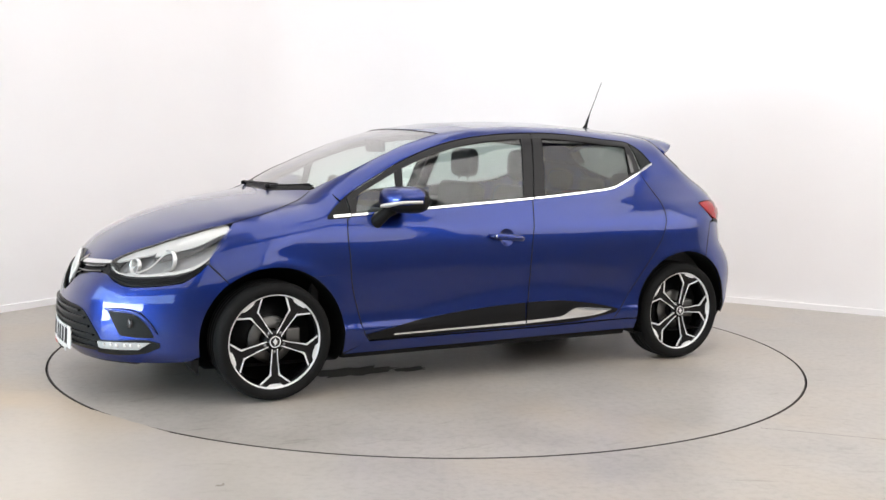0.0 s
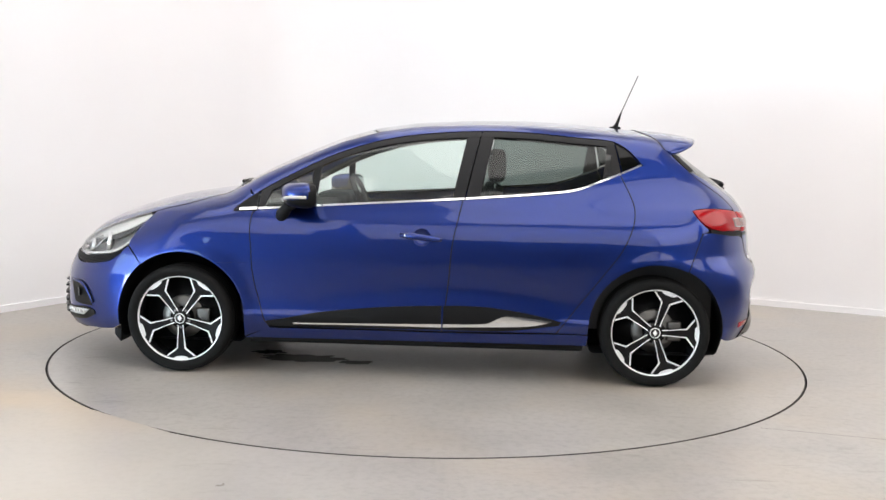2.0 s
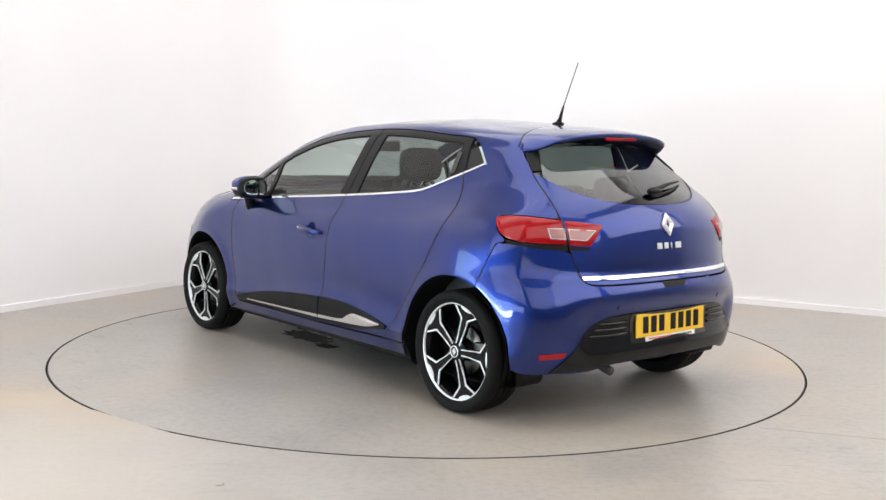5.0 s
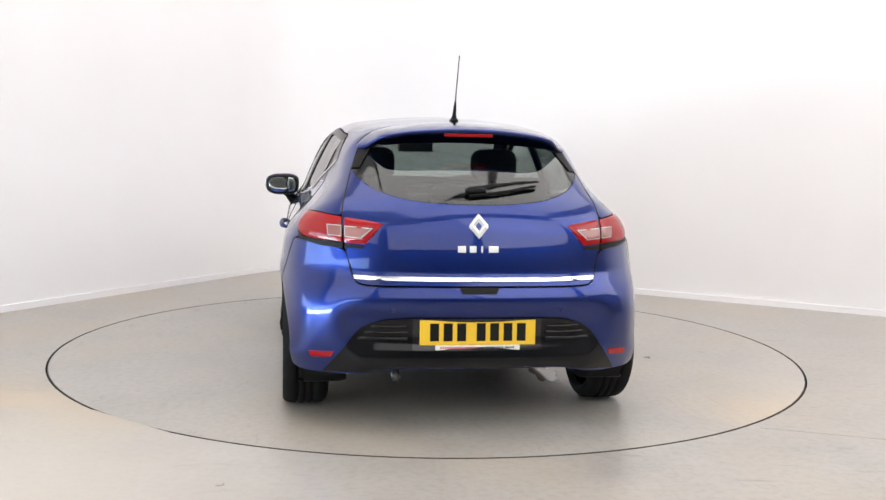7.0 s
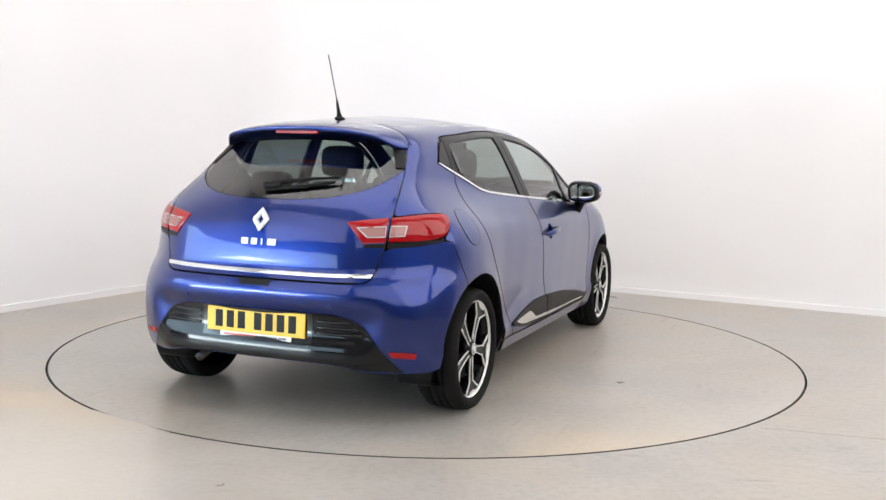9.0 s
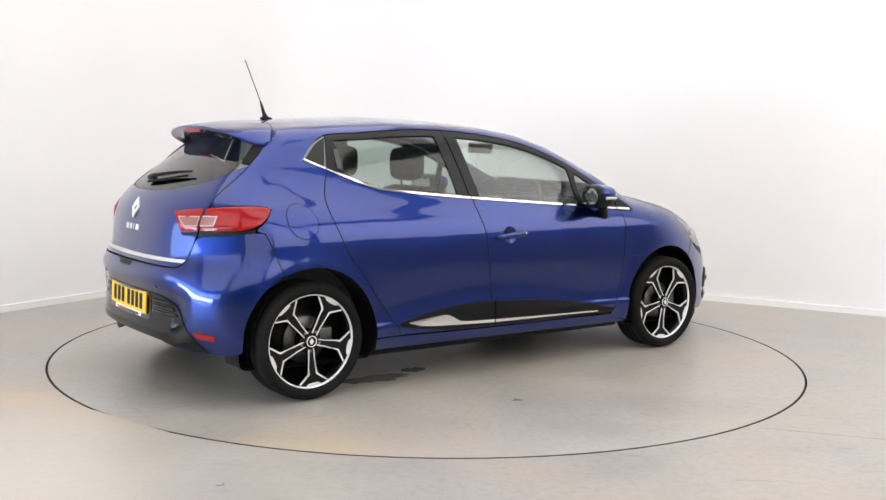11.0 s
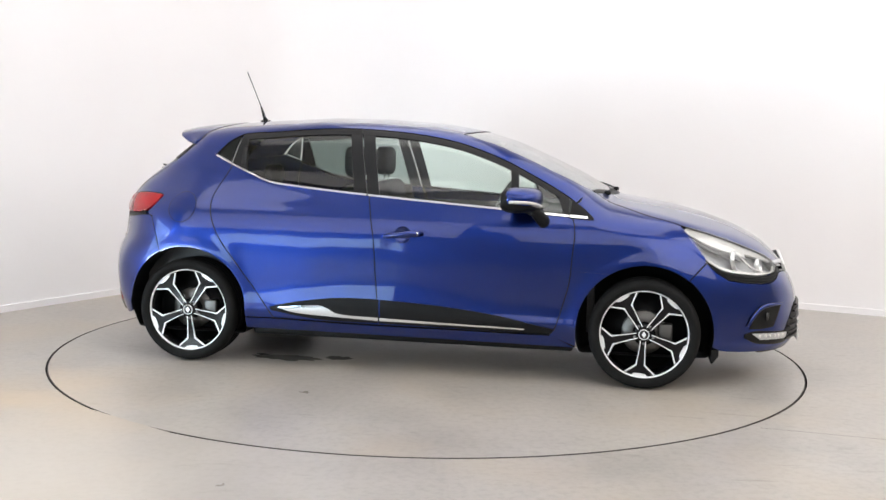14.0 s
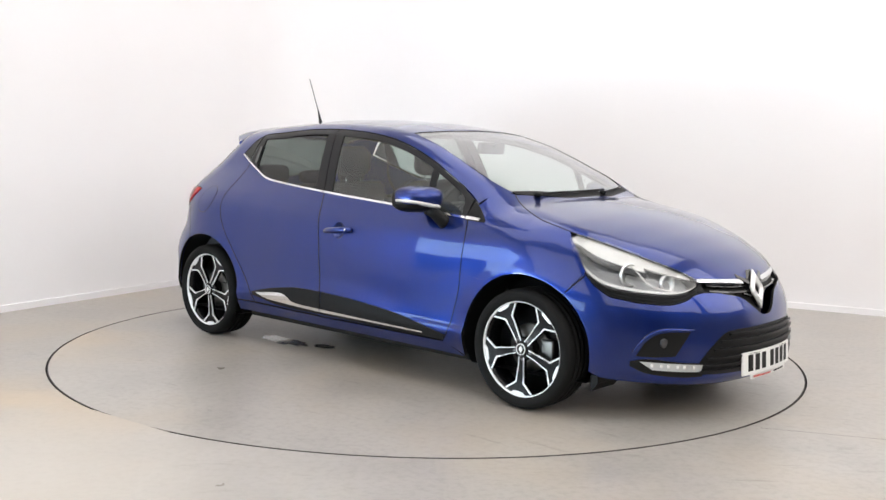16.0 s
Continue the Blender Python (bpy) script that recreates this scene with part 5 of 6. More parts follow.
def headlamp(f):
    lamp = new("headlamp")
    lamp.parent = CAR
    lamp["label"] = "clear headlamp with chrome bowl and light guide"
    up = np.vstack([side([(1.478, 0.846), (1.50, 0.846)])[:1], above([(1.50, 0.674), (1.60, 0.638), (1.69, 0.594), (1.80, 0.548), (1.90, 0.478), (1.985, 0.408)])])
    low = np.vstack([side([(1.50, 0.820), (1.555, 0.755), (1.615, 0.690), (1.68, 0.650), (1.74, 0.630)]), ahead([(0.665, 0.620), (0.60, 0.613), (0.51, 0.620), (0.44, 0.645), (0.405, 0.668)])])
    g = patch(low, up, n=44, m=18)
    sheet("lamp_bowl", g, LAMP_BOWL, lamp, "grey reflective lamp bowl", out=-0.045, fold=0.0, gap=0, mirror=f)
    # inside the lamp: the bright upper reflector, the dark bezel, two round optics and the light guide
    def mid(a, b, q0, q1, o0, o1, name, mat, out, label=""):
        rows = patch(low, up, n=60, m=30)
        i0, i1, j0, j1 = int(q0 * 29), int(q1 * 29), int(o0 * 59), int(o1 * 59)
        sheet(name, rows[i0:i1 + 1, j0:j1 + 1], mat, lamp, label, out=out, fold=0.012, gap=0.0, mirror=f)
    mid(low, up, 0.58, 1.0, 0.0, 0.60, "upper_reflector", WHITE_LENS, -0.010, "bright upper reflector")
    mid(low, up, 0.70, 1.0, 0.60, 0.96, "upper_reflector", WHITE_LENS, -0.012)
    mid(low, up, 0.44, 0.56, 0.06, 0.62, "bezel", LAMP_DARK, -0.014)
    mid(low, up, 0.04, 0.11, 0.10, 0.97, "light_guide", WHITE_LENS, -0.010, "white daytime light guide")
    rows = patch(low, up, n=60, m=30)
    for j, r in ((30, 0.050), (45, 0.036)):
        p = rows[12, j]
        nn = normals(p[None])[0]
        way = Vector((0.93, 0.32, 0.12))
        bm = bmesh.new()
        lathe(bm, [(0.0005, -0.035), (r * 0.5, -0.03), (r * 0.85, -0.012), (r, 0.0), (r * 1.08, 0.0), (r * 1.08, -0.02)], 28)
        place(bm, facing(Vector(p) - Vector(nn) * 0.020, way))
        if f:
            place(bm, Matrix.Diagonal((1, -1, 1, 1)))
        optic = part("optic_bowl", bm, SILVER, lamp, "round chrome reflector")
        bm = bmesh.new()
        bmesh.ops.create_uvsphere(bm, u_segments=18, v_segments=10, radius=r * 0.36)
        place(bm, facing(Vector(p) - Vector(nn) * 0.034, way))
        if f:
            place(bm, Matrix.Diagonal((1, -1, 1, 1)))
        part("bulb_cover", bm, CLEAR, optic)
    # bent light guide between the optics
    bm = bmesh.new()
    path = [rows[17, 27], rows[17, 30], rows[14, 33], rows[9, 36], rows[5, 41], rows[3, 47]]
    path = settle(dense(path))
    pin = path - normals(path) * 0.012
    tube(bm, [tuple(v) for v in (flip(pin) if f else pin)], 0.0045, 8)
    part("light_guide", bm, WHITE_LENS, lamp, "white bent light guide")
    sheet("lens", g, CLEAR, lamp, "clear lamp lens", out=0.002, fold=0.02, gap=0.001, mirror=f)
    # black finisher under the lens
    low2 = np.vstack([side([(1.612, 0.684), (1.65, 0.645), (1.72, 0.598)]), ahead([(0.675, 0.577), (0.58, 0.570), (0.51, 0.590), (0.45, 0.617), (0.40, 0.625)])])
    up2 = np.vstack([side([(1.62, 0.688), (1.68, 0.648), (1.74, 0.627)]), ahead([(0.665, 0.617), (0.60, 0.610), (0.51, 0.617), (0.44, 0.640), (0.40, 0.664)])])
    fin = strip_on("lamp_finisher", low2, up2, BLACK, lamp, "black ribbed finisher under the lamp", out=-0.004, fold=0.02, n=40, m=8, mirror=f)
    for q in (0.35, 0.7):
        a, b = spread(low2, 40), spread(up2, 40)
        l = settle(a * (1 - q) + b * q)[3:-3]
        l = l - normals(l) * 0.002
        bm = bmesh.new()
        tube(bm, [tuple(v) for v in (flip(l) if f else l)], 0.003, 6)
        part("finisher_rib", bm, BLACK, fin)


def front_end():
    bumper = [o for o in CAR.children if o.name.startswith("front_bumper")][0]
    grille = new("grille")
    grille.parent = CAR
    grille["label"] = "black slatted grille with a chrome bar"
    lo = mirrored(ahead([(0.46, 0.610), (0.40, 0.602), (0.33, 0.62), (0.22, 0.612), (0.13, 0.592), (0.06, 0.545), (0.0, 0.490)]))
    hi = mirrored(above([(1.93, 0.46), (1.99, 0.33), (2.02, 0.18), (2.03, 0.0)]))
    g = patch(lo, hi, n=60, m=14)
    sheet("grille_back", g, INK, grille, out=-0.035, fold=0.0, gap=0)
    for z0, z1 in ((0.632, 0.640), (0.606, 0.613), (0.580, 0.587)):
        ye = 0.36 if z0 > 0.60 else 0.12
        g = patch(mirrored(ahead([(ye, z0 + 0.02), (ye / 2, z0 + 0.004), (0.0, z0)])), mirrored(ahead([(ye, z1 + 0.02), (ye / 2, z1 + 0.004), (0.0, z1)])), n=40, m=3)
        sheet("grille_slat", g, GLOSS, grille, out=-0.014, fold=0.012, gap=0)
    for f in (False, True):
        g = patch(ahead([(0.41, 0.664), (0.25, 0.650), (0.10, 0.640)]), ahead([(0.41, 0.680), (0.25, 0.671), (0.10, 0.662)]), n=30, m=5)
        sheet("chrome_bar", g, CHROME, grille, "bright chrome grille bar", out=0.001, fold=0.014, gap=0.001, mirror=f, swell=0.004)
        g = patch(ahead([(0.42, 0.687), (0.25, 0.680), (0.11, 0.672)]), ahead([(0.43, 0.700), (0.25, 0.697), (0.11, 0.69)]), n=30, m=4)
        sheet("upper_bar", g, GLOSS, grille, "gloss black upper bar", out=-0.006, fold=0.014, gap=0.001, mirror=f)
    # surround of the emblem
    bm = bmesh.new()
    prism(bm, [(0, 0.112), (0.070, 0.060), (0.070, 0.02), (0.028, -0.09), (0, -0.115), (-0.028, -0.09), (-0.070, 0.02), (-0.070, 0.060)], -0.06, -0.006, 0.006)
    slope_m = pose(2.094, 0, 0.612, 0, 0, -90) @ pose(0, 0, 0, 18) @ Matrix.Diagonal((0.80, 0.8, 0.86, 1))
    part("emblem_surround", place(bm, slope_m), GLOSS, grille, smooth=False)
    diamond(slope_m @ Matrix.Translation((0, 0.003, -0.006)), 0.080, 0.112, 0.38, EMBLEM, grille, 0.016)
    # lower intake
    lo, hi = [(0.50, 0.250), (0.46, 0.246), (0.25, 0.244), (0.0, 0.243)], [(0.50, 0.265), (0.46, 0.335), (0.40, 0.400), (0.335, 0.440), (0.15, 0.447), (0.0, 0.448)]
    mouth = sheet("lower_intake", patch(mirrored(ahead(lo)), mirrored(ahead(hi)), n=70, m=14), INK, bumper, "black lower air intake", out=0.0025, fold=0.01, gap=0)
    for z in (0.263, 0.290, 0.322, 0.360, 0.398, 0.428):
        ye = float(np.interp(z, [0.23, 0.265, 0.335, 0.400, 0.440], [0.47, 0.48, 0.44, 0.38, 0.31]))
        g = patch(mirrored(ahead([(ye, z - 0.006), (ye / 2, z - 0.006), (0.0, z - 0.006)])), mirrored(ahead([(ye, z + 0.004), (ye / 2, z + 0.004), (0.0, z + 0.004)])), n=44, m=4)
        sheet("intake_slat", g, SATIN, mouth, out=0.015, fold=0.014, gap=0)
    g = patch(mirrored(ahead([(0.60, 0.187), (0.3, 0.182), (0.0, 0.182)])), mirrored(ahead([(0.64, 0.205), (0.3, 0.196), (0.0, 0.194)])), n=50, m=4)
    sheet("front_lip", g, BLACK, bumper, "black chin spoiler", out=-0.006, fold=0.02, gap=0)
    plate(2.188, 0.277, 3, PLATE, bumper, "white number plate with plain dark marks", 0.34)
    for f in (False, True):
        # fog lamp recess
        lo, hi = ahead([(0.686, 0.330), (0.63, 0.328), (0.572, 0.334)]), ahead([(0.664, 0.392), (0.635, 0.428), (0.60, 0.442), (0.515, 0.446)])
        fog = sheet("fog_recess", patch(lo, hi, n=24, m=12), INK, bumper, "black fog lamp recess", out=0.002, fold=0.008, gap=0, mirror=f)
        g = patch(ahead([(0.690, 0.345), (0.664, 0.394), (0.635, 0.431), (0.60, 0.446), (0.51, 0.449)]), ahead([(0.696, 0.350), (0.674, 0.402), (0.642, 0.446), (0.60, 0.463), (0.50, 0.459)]), n=30, m=6)
        sheet("fog_lip", g, PAINT, bumper, "raised blue lip over the fog lamp", out=0.010, fold=0.012, gap=0, mirror=f, swell=0.004)
        p, n = on_form((2.5, 0.61, 0.395), (-1, 0, 0))
        bm = disc(0.023, 0.008, 24)
        place(bm, facing(Vector(p) + Vector(n) * 0.004, (0.95, 0.3, 0.0)))
        if f:
            place(bm, Matrix.Diagonal((1, -1, 1, 1)))
        part("fog_lamp", bm, LAMP_DARK, fog, "small round fog lamp")
        g = patch(ahead([(0.70, 0.283), (0.655, 0.252), (0.55, 0.236), (0.46, 0.238)]), ahead([(0.70, 0.305), (0.66, 0.318), (0.55, 0.305), (0.45, 0.300)]), n=30, m=8)
        bez = sheet("light_bezel", g, INK, bumper, "black daytime lamp bezel", out=0.0045, fold=0.01, gap=0, mirror=f)
        g = patch(ahead([(0.640, 0.270), (0.55, 0.264), (0.475, 0.262)]), ahead([(0.676, 0.307), (0.55, 0.299), (0.468, 0.294)]), n=26, m=6)
        sheet("daytime_lamp", g, DRL_LENS, bez, "clear ribbed daytime running lamp", out=0.009, fold=0.008, gap=0, mirror=f)
        for q in np.linspace(0.14, 0.86, 6):
            c = g[3, int(q * 25)]
            bm = bmesh.new()
            squircle(bm, 0, 0, 0, 0.008, 0.005, 0.009, 0.7, 12, 8)
            place(bm, facing(Vector(c) + Vector(normals(c[None])[0]) * 0.010, normals(c[None])[0]))
            if f:
                place(bm, Matrix.Diagonal((1, -1, 1, 1)))
            part("lamp_cell", bm, WHITE_LENS, bez, "bright lamp cell")
        headlamp(f)
    # small mark over the number plate, bonnet shut line lip over the emblem
    g = patch(mirrored(above([(2.055, 0.13), (2.085, 0.06), (2.092, 0.0)])), mirrored(above([(2.04, 0.13), (2.068, 0.06), (2.076, 0.0)])), n=16, m=4)
    sheet("bonnet_lip", g, GLOSS, CAR, out=0.003, fold=0.01, gap=0)


def tail_lamp(f):
    lamp = new("tail_lamp")
    lamp.parent = CAR
    lamp["label"] = "red tail lamp with clear inset on the body side"
    up = np.vstack([side([(-1.478, 0.952), (-1.54, 0.962), (-1.60, 0.963)]), behind([(0.69, 0.962), (0.64, 0.956), (0.592, 0.949)])])
    low = np.vstack([side([(-1.482, 0.948), (-1.505, 0.915), (-1.540, 0.881), (-1.582, 0.857)]), behind([(0.745, 0.846), (0.70, 0.843), (0.592, 0.839)])])
    g = patch(low, up, n=34, m=12)
    sheet("lamp_lens", g, RED, lamp, "red lamp lens", out=0.004, fold=0.02, gap=0.003, mirror=f, swell=0.004)
    g = patch(behind([(0.648, 0.870), (0.62, 0.868), (0.597, 0.867)]), behind([(0.652, 0.908), (0.62, 0.908), (0.597, 0.907)]), n=12, m=8)
    sheet("clear_inset", g, INSET_LENS, lamp, "clear lens inset", out=0.011, fold=0.006, gap=0, mirror=f)
    g = patch(behind([(0.652, 0.866), (0.62, 0.864), (0.595, 0.863)]), behind([(0.656, 0.912), (0.62, 0.912), (0.595, 0.911)]), n=12, m=8)
    sheet("inset_rim", g, DRL_LENS, lamp, "pale rim of the lens inset", out=0.0095, fold=0.006, gap=0, mirror=f)
    lo = np.vstack([side([(-1.575, 0.840), (-1.60, 0.834)]), behind([(0.735, 0.828), (0.70, 0.820), (0.592, 0.812)])])
    hi = np.vstack([side([(-1.572, 0.858), (-1.60, 0.850)]), behind([(0.735, 0.846), (0.70, 0.843), (0.592, 0.838)])])
    sheet("lamp_base", patch(lo, hi, n=24, m=4), BLACK, lamp, "black lamp base", out=0.002, fold=0.015, gap=0, mirror=f)
    # inner half on the tailgate
    inner = sheet("inner_lamp", patch(behind([(0.584, 0.837), (0.495, 0.832)]), behind([(0.584, 0.948), (0.50, 0.940), (0.415, 0.926)]), right=behind([(0.495, 0.832), (0.455, 0.880), (0.415, 0.926)]), n=24, m=12), RED, GATE, "red inner tail lamp", out=0.003, fold=0.008, gap=0.002, mirror=f, swell=0.007)
    g = patch(behind([(0.578, 0.866), (0.515, 0.862)]), behind([(0.578, 0.905), (0.470, 0.899)]), n=16, m=8)
    sheet("clear_inset", g, INSET_LENS, inner, "clear lens inset", out=0.011, fold=0.006, gap=0, mirror=f)
    g = patch(behind([(0.581, 0.862), (0.511, 0.858)]), behind([(0.581, 0.909), (0.460, 0.903)]), n=16, m=8)
    sheet("inset_rim", g, DRL_LENS, inner, "pale rim of the lens inset", out=0.0095, fold=0.006, gap=0, mirror=f)
    g = patch(behind([(0.584, 0.815), (0.505, 0.815)]), behind([(0.584, 0.835), (0.497, 0.830)]), n=12, m=4)
    sheet("lamp_base", g, BLACK, inner, "black lamp base", out=0.003, fold=0.01, gap=0, mirror=f)


def rear_end():
    bumper = [o for o in CAR.children if o.name.startswith("rear_bumper")][0]
    for f in (False, True):
        tail_lamp(f)
        g = patch(behind([(0.728, 0.324), (0.68, 0.329), (0.638, 0.333)]), behind([(0.735, 0.350), (0.68, 0.355), (0.628, 0.358)]), n=16, m=6)
        sheet("reflector", g, RED, bumper, "red bumper reflector", out=0.004, fold=0.006, gap=0, mirror=f)
    # black lower insert
    lo = [(0.675, 0.260), (0.5, 0.276), (0.40, 0.294), (0.25, 0.299), (0.0, 0.299)]
    hi = [(0.655, 0.288), (0.590, 0.375), (0.515, 0.468), (0.42, 0.508), (0.30, 0.519), (0.0, 0.520)]
    insert = sheet("lower_insert", patch(mirrored(behind(lo)), mirrored(behind(hi)), n=80, m=18), INSERT, bumper, "gloss black ribbed lower bumper insert", out=0.006, fold=0.014, gap=0)
    for f in (False, True):
        for z in (0.425, 0.452, 0.480):
            y1 = float(np.interp(z, [0.40, 0.487], [0.55, 0.47]))
            g = patch(behind([(y1, z - 0.009), (0.31, z - 0.006)]), behind([(y1 - 0.015, z + 0.006), (0.31, z + 0.008)]), n=20, m=5)
            sheet("insert_rib", g, INSERT, insert, out=0.011, fold=0.010, gap=0, mirror=f, swell=0.006)
        p, n = on_form((-2.3, 0.38, 0.555), (1, 0, 0))
        bm = disc(0.011, 0.003, 18)
        place(bm, facing(Vector(p) + Vector(n) * 0.0005, n))
        if f:
            place(bm, Matrix.Diagonal((1, -1, 1, 1)))
        part("parking_sensor", bm, PAINT, bumper)
    g = patch(mirrored(behind([(0.29, 0.375), (0.0, 0.372)])), mirrored(behind([(0.29, 0.520), (0.0, 0.520)])), n=20, m=8)
    sheet("plate_recess", g, GLOSS, insert, out=0.008, fold=0.01, gap=0)
    plate(-1.919, 0.4560, 2, YELLOW, bumper, "yellow number plate with plain dark marks", 0.0)
    # tailgate strip, release, emblem, name
    g = patch(mirrored(behind([(0.540, 0.682), (0.25, 0.680), (0.0, 0.679)])), mirrored(behind([(0.547, 0.699), (0.25, 0.698), (0.0, 0.697)])), n=60, m=5)
    sheet("boot_strip", g, CHROME, GATE, "bright chrome boot strip", out=0.004, fold=0.008, gap=0, swell=0.002)
    g = patch(behind([(0.075, 0.628), (-0.075, 0.628)]), behind([(0.09, 0.656), (-0.09, 0.656)]), n=10, m=4)
    sheet("boot_release", g, INK, bumper, "dark boot release recess", out=0.0015, fold=0.004, gap=0)
    p, n = on_form((-2.3, 0.0, 0.921), (1, 0, 0))
    diamond(facing(p, n), 0.042, 0.057, 0.36, EMBLEM, GATE, 0.012)
    p, n = on_form((-2.3, 0.0, 0.822), (1, 0, 0))
    m = facing(p, n)
    for k, w in ((-0.076, 0.036), (-0.026, 0.030), (0.014, 0.008), (0.066, 0.044)):
        bm = bmesh.new()
        box(bm, -k - w / 2, -k + w / 2, 0, 0.004, -0.0145, 0.0145, 0.0015)
        part("name_bar", place(bm, m), EMBLEM, GATE, smooth=False)
    # rear wiper
    p, n = on_form((-2.3, 0.0, 1.062), (1, 0, 0))
    bm = bmesh.new()
    squircle(bm, 0, 0, 0, 0.05, 0.016, 0.016, 0.7, 18, 10)
    place(bm, facing(Vector(p) + Vector(n) * 0.018, n))
    wiper = part("rear_wiper", bm, BLACK, GATE, "black rear wiper")
    line = behind([(0.02, 1.064), (-0.10, 1.080), (-0.20, 1.092), (-0.305, 1.100)])
    line = line + normals(line) * 0.022
    bm = bmesh.new()
    tube(bm, [tuple(v) for v in line], [0.013 - 0.008 * i / (len(line) - 1) for i in range(len(line))], 8)
    part("wiper_arm", bm, BLACK, wiper)
    line = behind([(0.03, 1.045), (-0.12, 1.062), (-0.29, 1.088)])
    line = line + normals(line) * 0.010
    bm = bmesh.new()
    tube(bm, [tuple(v) for v in line], 0.007, 6)
    part("wiper_blade", bm, BLACK, wiper)
    spoiler()


def spoiler():
    bm = bmesh.new()
    ys = np.linspace(-0.505, 0.505, 45)
    root = above([(-1.235 - 0.13 * (abs(v) / 0.505) ** 2.5, v) for v in ys])
    root = np.column_stack([np.interp(ys, root[:, 1], root[:, i]) for i in range(3)])
    rows = []
    skin = cast(np.column_stack([np.full(45, -2.3), ys, np.full(45, 1.255)]), np.tile([1.0, 0, 0], (45, 1)))
    for (x, y, z), v, s0 in zip(root, ys, skin):
        q = abs(v) / 0.505
        blend = min(max((q - 0.80) / 0.20, 0.0), 1.0)
        blend = blend * blend * (3 - 2 * blend)
        tx = -1.582 + 0.055 * q ** 2 + 0.085 * q ** 7
        tz = 1.352 - 0.052 * q ** 2 - 0.03 * q ** 6
        tx, tz = tx + (s0[0] - 0.012 - tx) * blend, tz + (1.262 - tz) * blend
        rise = np.array([x + 0.0, v, z + 0.003])
        mid1 = np.array([x * 0.62 + tx * 0.38, v, z * 0.62 + tz * 0.38 + 0.010])
        mid2 = np.array([x * 0.25 + tx * 0.75, v, z * 0.25 + tz * 0.75 + 0.008])
        tip = np.array([tx, v * 1.01, tz])
        lipb = np.array([tx + 0.006, v * 1.01, tz - 0.020 + 0.006 * q])
        under = np.array([tx + 0.06, v * 0.99, tz - 0.034 + 0.008 * q])
        inn = np.array([-1.45 + 0.05 * q, v * 0.97, 1.288 - 0.03 * q * q])
        deep = np.array([-1.38 + 0.03 * q, v * 0.95, 1.30 - 0.03 * q * q])
        rows.append([bm.verts.new(tuple(p)) for p in (rise, mid1, mid2, tip, lipb, under, inn, deep)])
    for a, b in zip(rows, rows[1:]):
        for i in range(7):
            bm.faces.new((a[i], a[i + 1], b[i + 1], b[i]))
    for r in (rows[0], rows[-1]):
        bm.faces.new(r)
    bmesh.ops.recalc_face_normals(bm, faces=bm.faces)
    sp = part("roof_spoiler", bm, PAINT, GATE, "blue roof spoiler over the rear window")
    bev = sp.modifiers.new("bevel", "BEVEL")
    bev.width, bev.segments, bev.limit_method, bev.angle_limit = 0.006, 2, "ANGLE", radians(50)
    bm = bmesh.new()
    box(bm, -1.570, -1.553, -0.115, 0.115, 1.316, 1.333, 0.004)
    part("brake_light", bm, RED, sp, "red high-level brake light", smooth=False)
    for f in (False, True):
        g = patch(behind([(0.540, 1.160), (0.505, 1.165)]), behind([(0.492, 1.272), (0.430, 1.282)]), n=8, m=14)
        sheet("spoiler_cheek", g, BLACK, GATE, "black cheek beside the rear window", out=0.003, fold=0.012, gap=0, mirror=f)


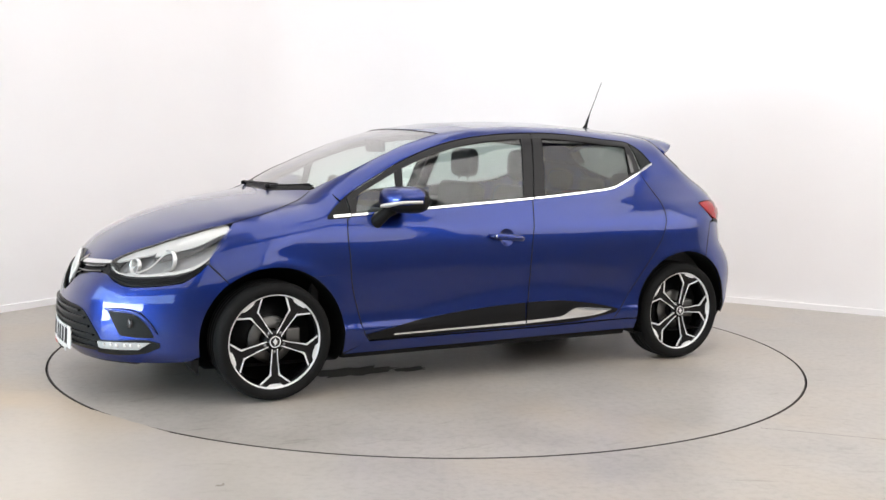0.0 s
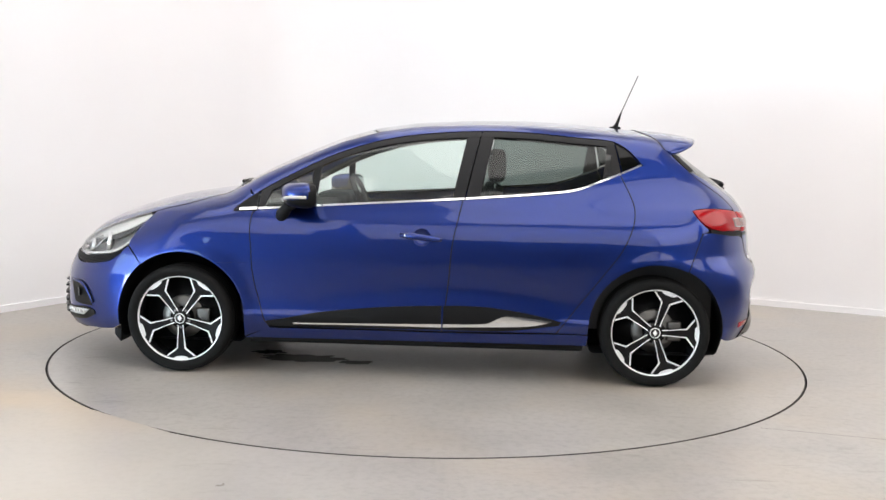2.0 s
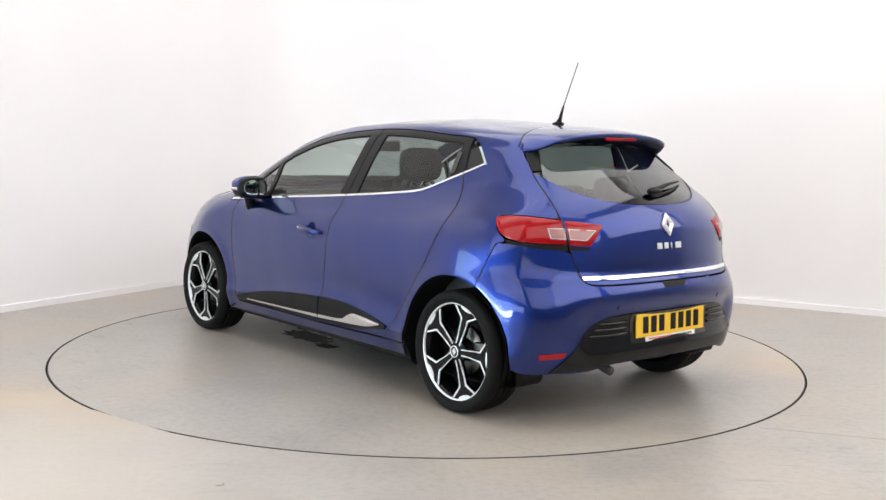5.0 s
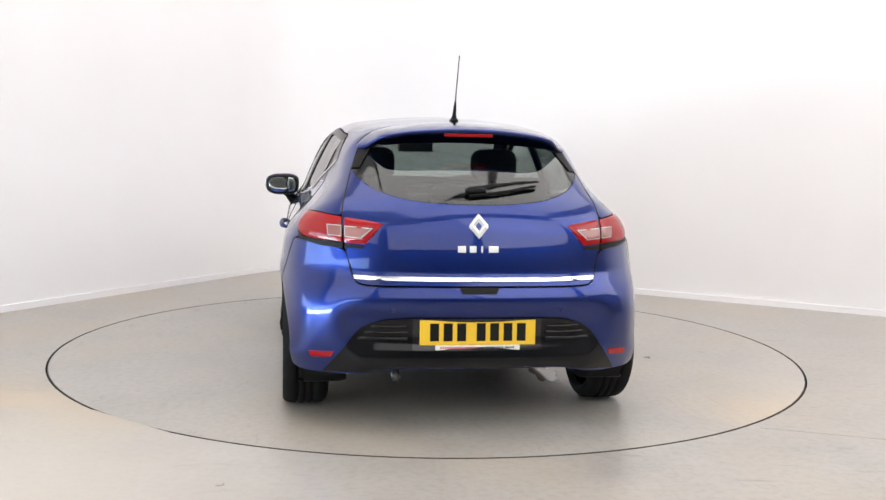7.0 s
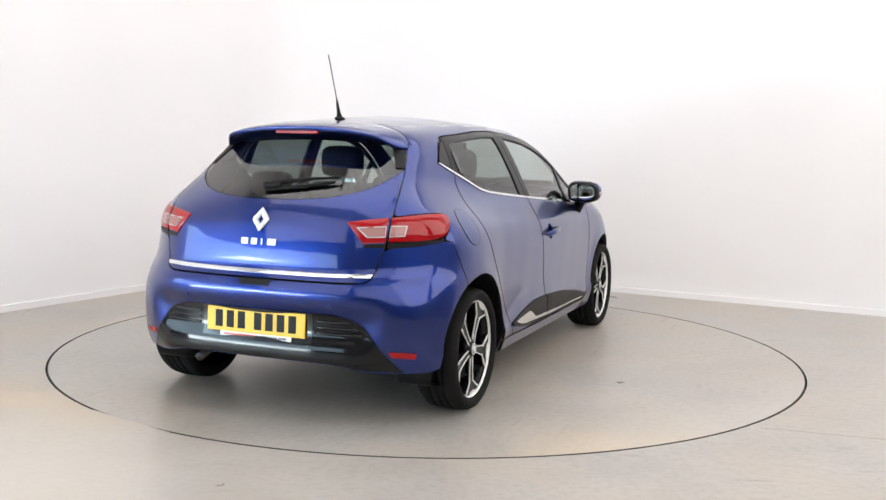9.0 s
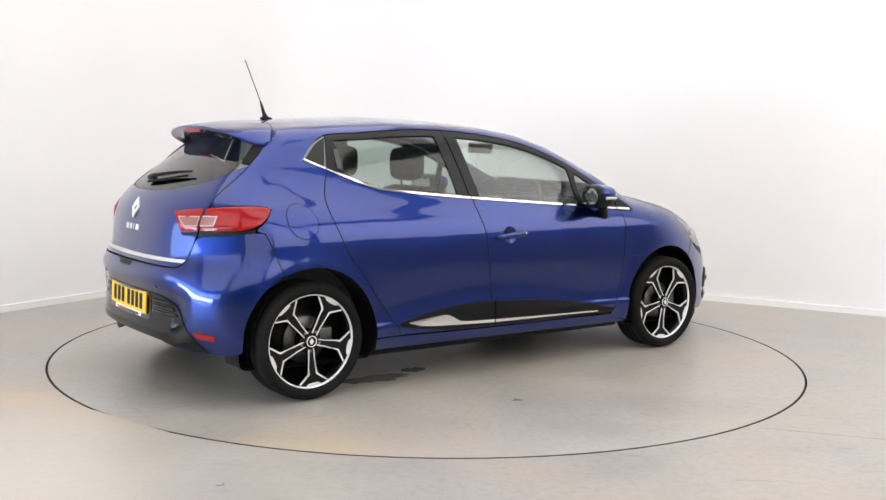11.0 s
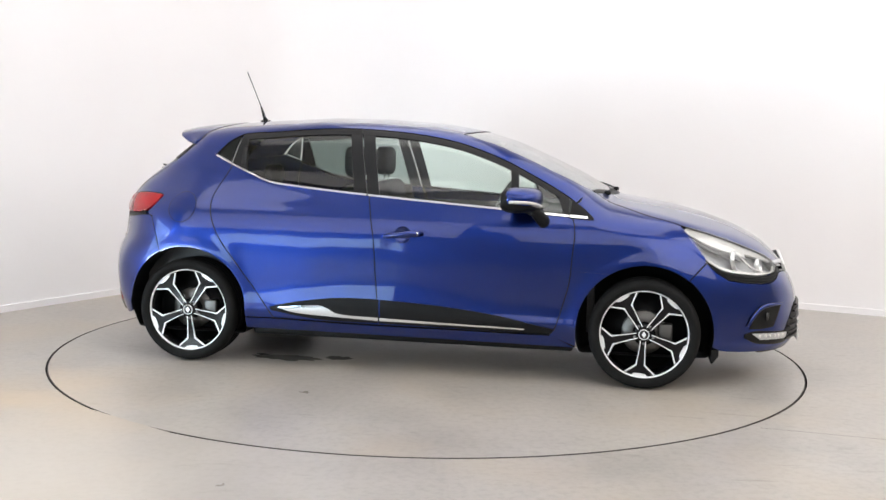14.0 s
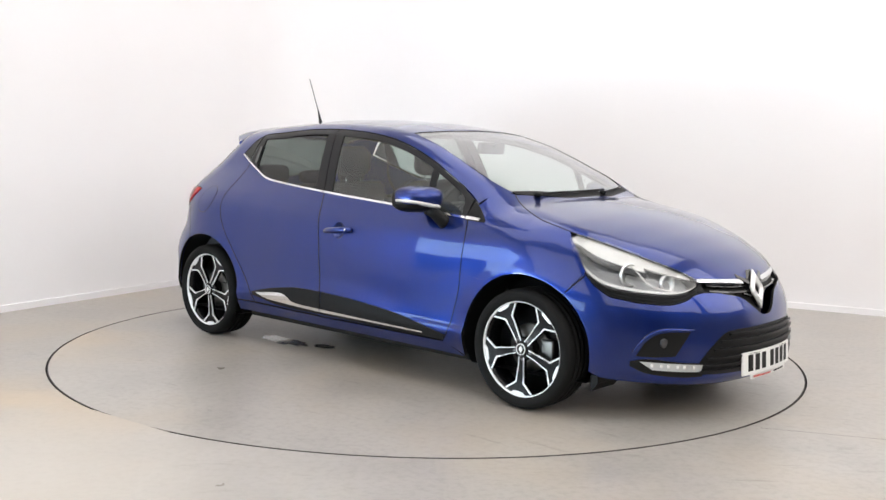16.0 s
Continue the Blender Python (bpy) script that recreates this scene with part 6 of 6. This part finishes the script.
def roof_bits():
    p, n = on_form((-1.135, 0.0, 1.9), (0, 0, -1))
    bm = bmesh.new()
    squircle(bm, 0, 0, 0, 0.036, 0.022, 0.010, 0.8, 20, 10)
    place(bm, Matrix.Translation(Vector(p) + Vector((0, 0, 0.004))))
    base = part("aerial_base", bm, BLACK, CAR, "black rubber aerial base")
    bm = bmesh.new()
    tube(bm, [(p[0], 0, p[2]), (p[0] - 0.012, 0, p[2] + 0.03), (p[0] - 0.03, 0, p[2] + 0.085), (p[0] - 0.035, 0, p[2] + 0.10)], [0.020, 0.010, 0.006, 0.004], 10)
    part("aerial_foot", bm, BLACK, base)
    bm = bmesh.new()
    tube(bm, [(p[0] - 0.033, 0, p[2] + 0.095), (-1.262, 0, 1.716)], 0.0026, 8)
    part("aerial_rod", bm, BLACK, base, "thin black roof aerial")
    # windscreen wipers and scuttle
    g = patch(mirrored(above([(1.008, 0.535), (1.06, 0.40), (1.118, 0.2), (1.128, 0.0)])), mirrored(above([(0.985, 0.535), (1.02, 0.40), (1.072, 0.2), (1.082, 0.0)])), n=50, m=5)
    sheet("scuttle", g, BLACK, CAR, "black scuttle under the windscreen", out=0.001, fold=0.02, gap=0)
    for pts, hub in (([(1.058, -0.42), (1.084, -0.12), (1.080, 0.08), (1.066, 0.20)], (1.062, -0.42)), ([(1.095, 0.16), (1.045, 0.35), (0.99, 0.50)], (1.10, 0.14))):
        line = above(pts)
        line = line + normals(line) * np.linspace(0.011, 0.011, len(line))[:, None]
        bm = bmesh.new()
        tube(bm, [tuple(v) for v in line], [0.0065 - 0.002 * i / (len(line) - 1) for i in range(len(line))], 8)
        w = part("wiper", bm, BLACK, CAR, "black windscreen wiper arm and blade")
        low = line - normals(line) * 0.008 + np.array([-0.012, 0, 0])
        bm = bmesh.new()
        tube(bm, [tuple(v) for v in low], 0.0045, 6)
        part("wiper_blade", bm, BLACK, w)
        q, n = on_form((hub[0], hub[1], 1.9), (0, 0, -1))
        bm = bmesh.new()
        squircle(bm, 0, 0, 0, 0.020, 0.016, 0.013, 0.75, 16, 10)
        part("wiper_pivot", place(bm, Matrix.Translation(Vector(q) + Vector(n) * 0.010)), BLACK, w)


def deflectors():
    for s in (1, -1):
        bm = bmesh.new()
        prism(bm, [(1.69, 0.22), (1.69, 0.185), (1.66, 0.145), (1.652, 0.145), (1.650, 0.22)], s * 0.56, s * 0.755, 0.003)
        part("wheel_deflector", bm, BLACK, CAR, "black plastic flap ahead of the wheel", smooth=False)


deflectors()
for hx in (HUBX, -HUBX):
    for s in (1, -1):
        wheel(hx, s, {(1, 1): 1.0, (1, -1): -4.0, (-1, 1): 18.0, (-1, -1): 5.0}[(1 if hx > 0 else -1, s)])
arches()
underbody()
interior()
for s in (1, -1):
    door_mirror(s)
door_handles()
fuel_flap()
front_end()
rear_end()
roof_bits()


# ---------------------------------------------------------------- what moves
def motions():
    ox, oy = 0.0237, 0.0562
    car_rows, table_rows = [], []
    for i in range(33):
        t = i * 0.5
        a = radians(207.705 - 15.6363 * t)
        x, y = math.cos(a) * ox - math.sin(a) * oy, math.sin(a) * ox + math.cos(a) * oy
        car_rows.append((t, pose(x, y, 0, 0, 0, math.degrees(a))))
        table_rows.append((t, pose(0, 0, 0, 0, 0, math.degrees(a))))
    walk(CAR, car_rows)
    walk(TABLE, table_rows)


motions()
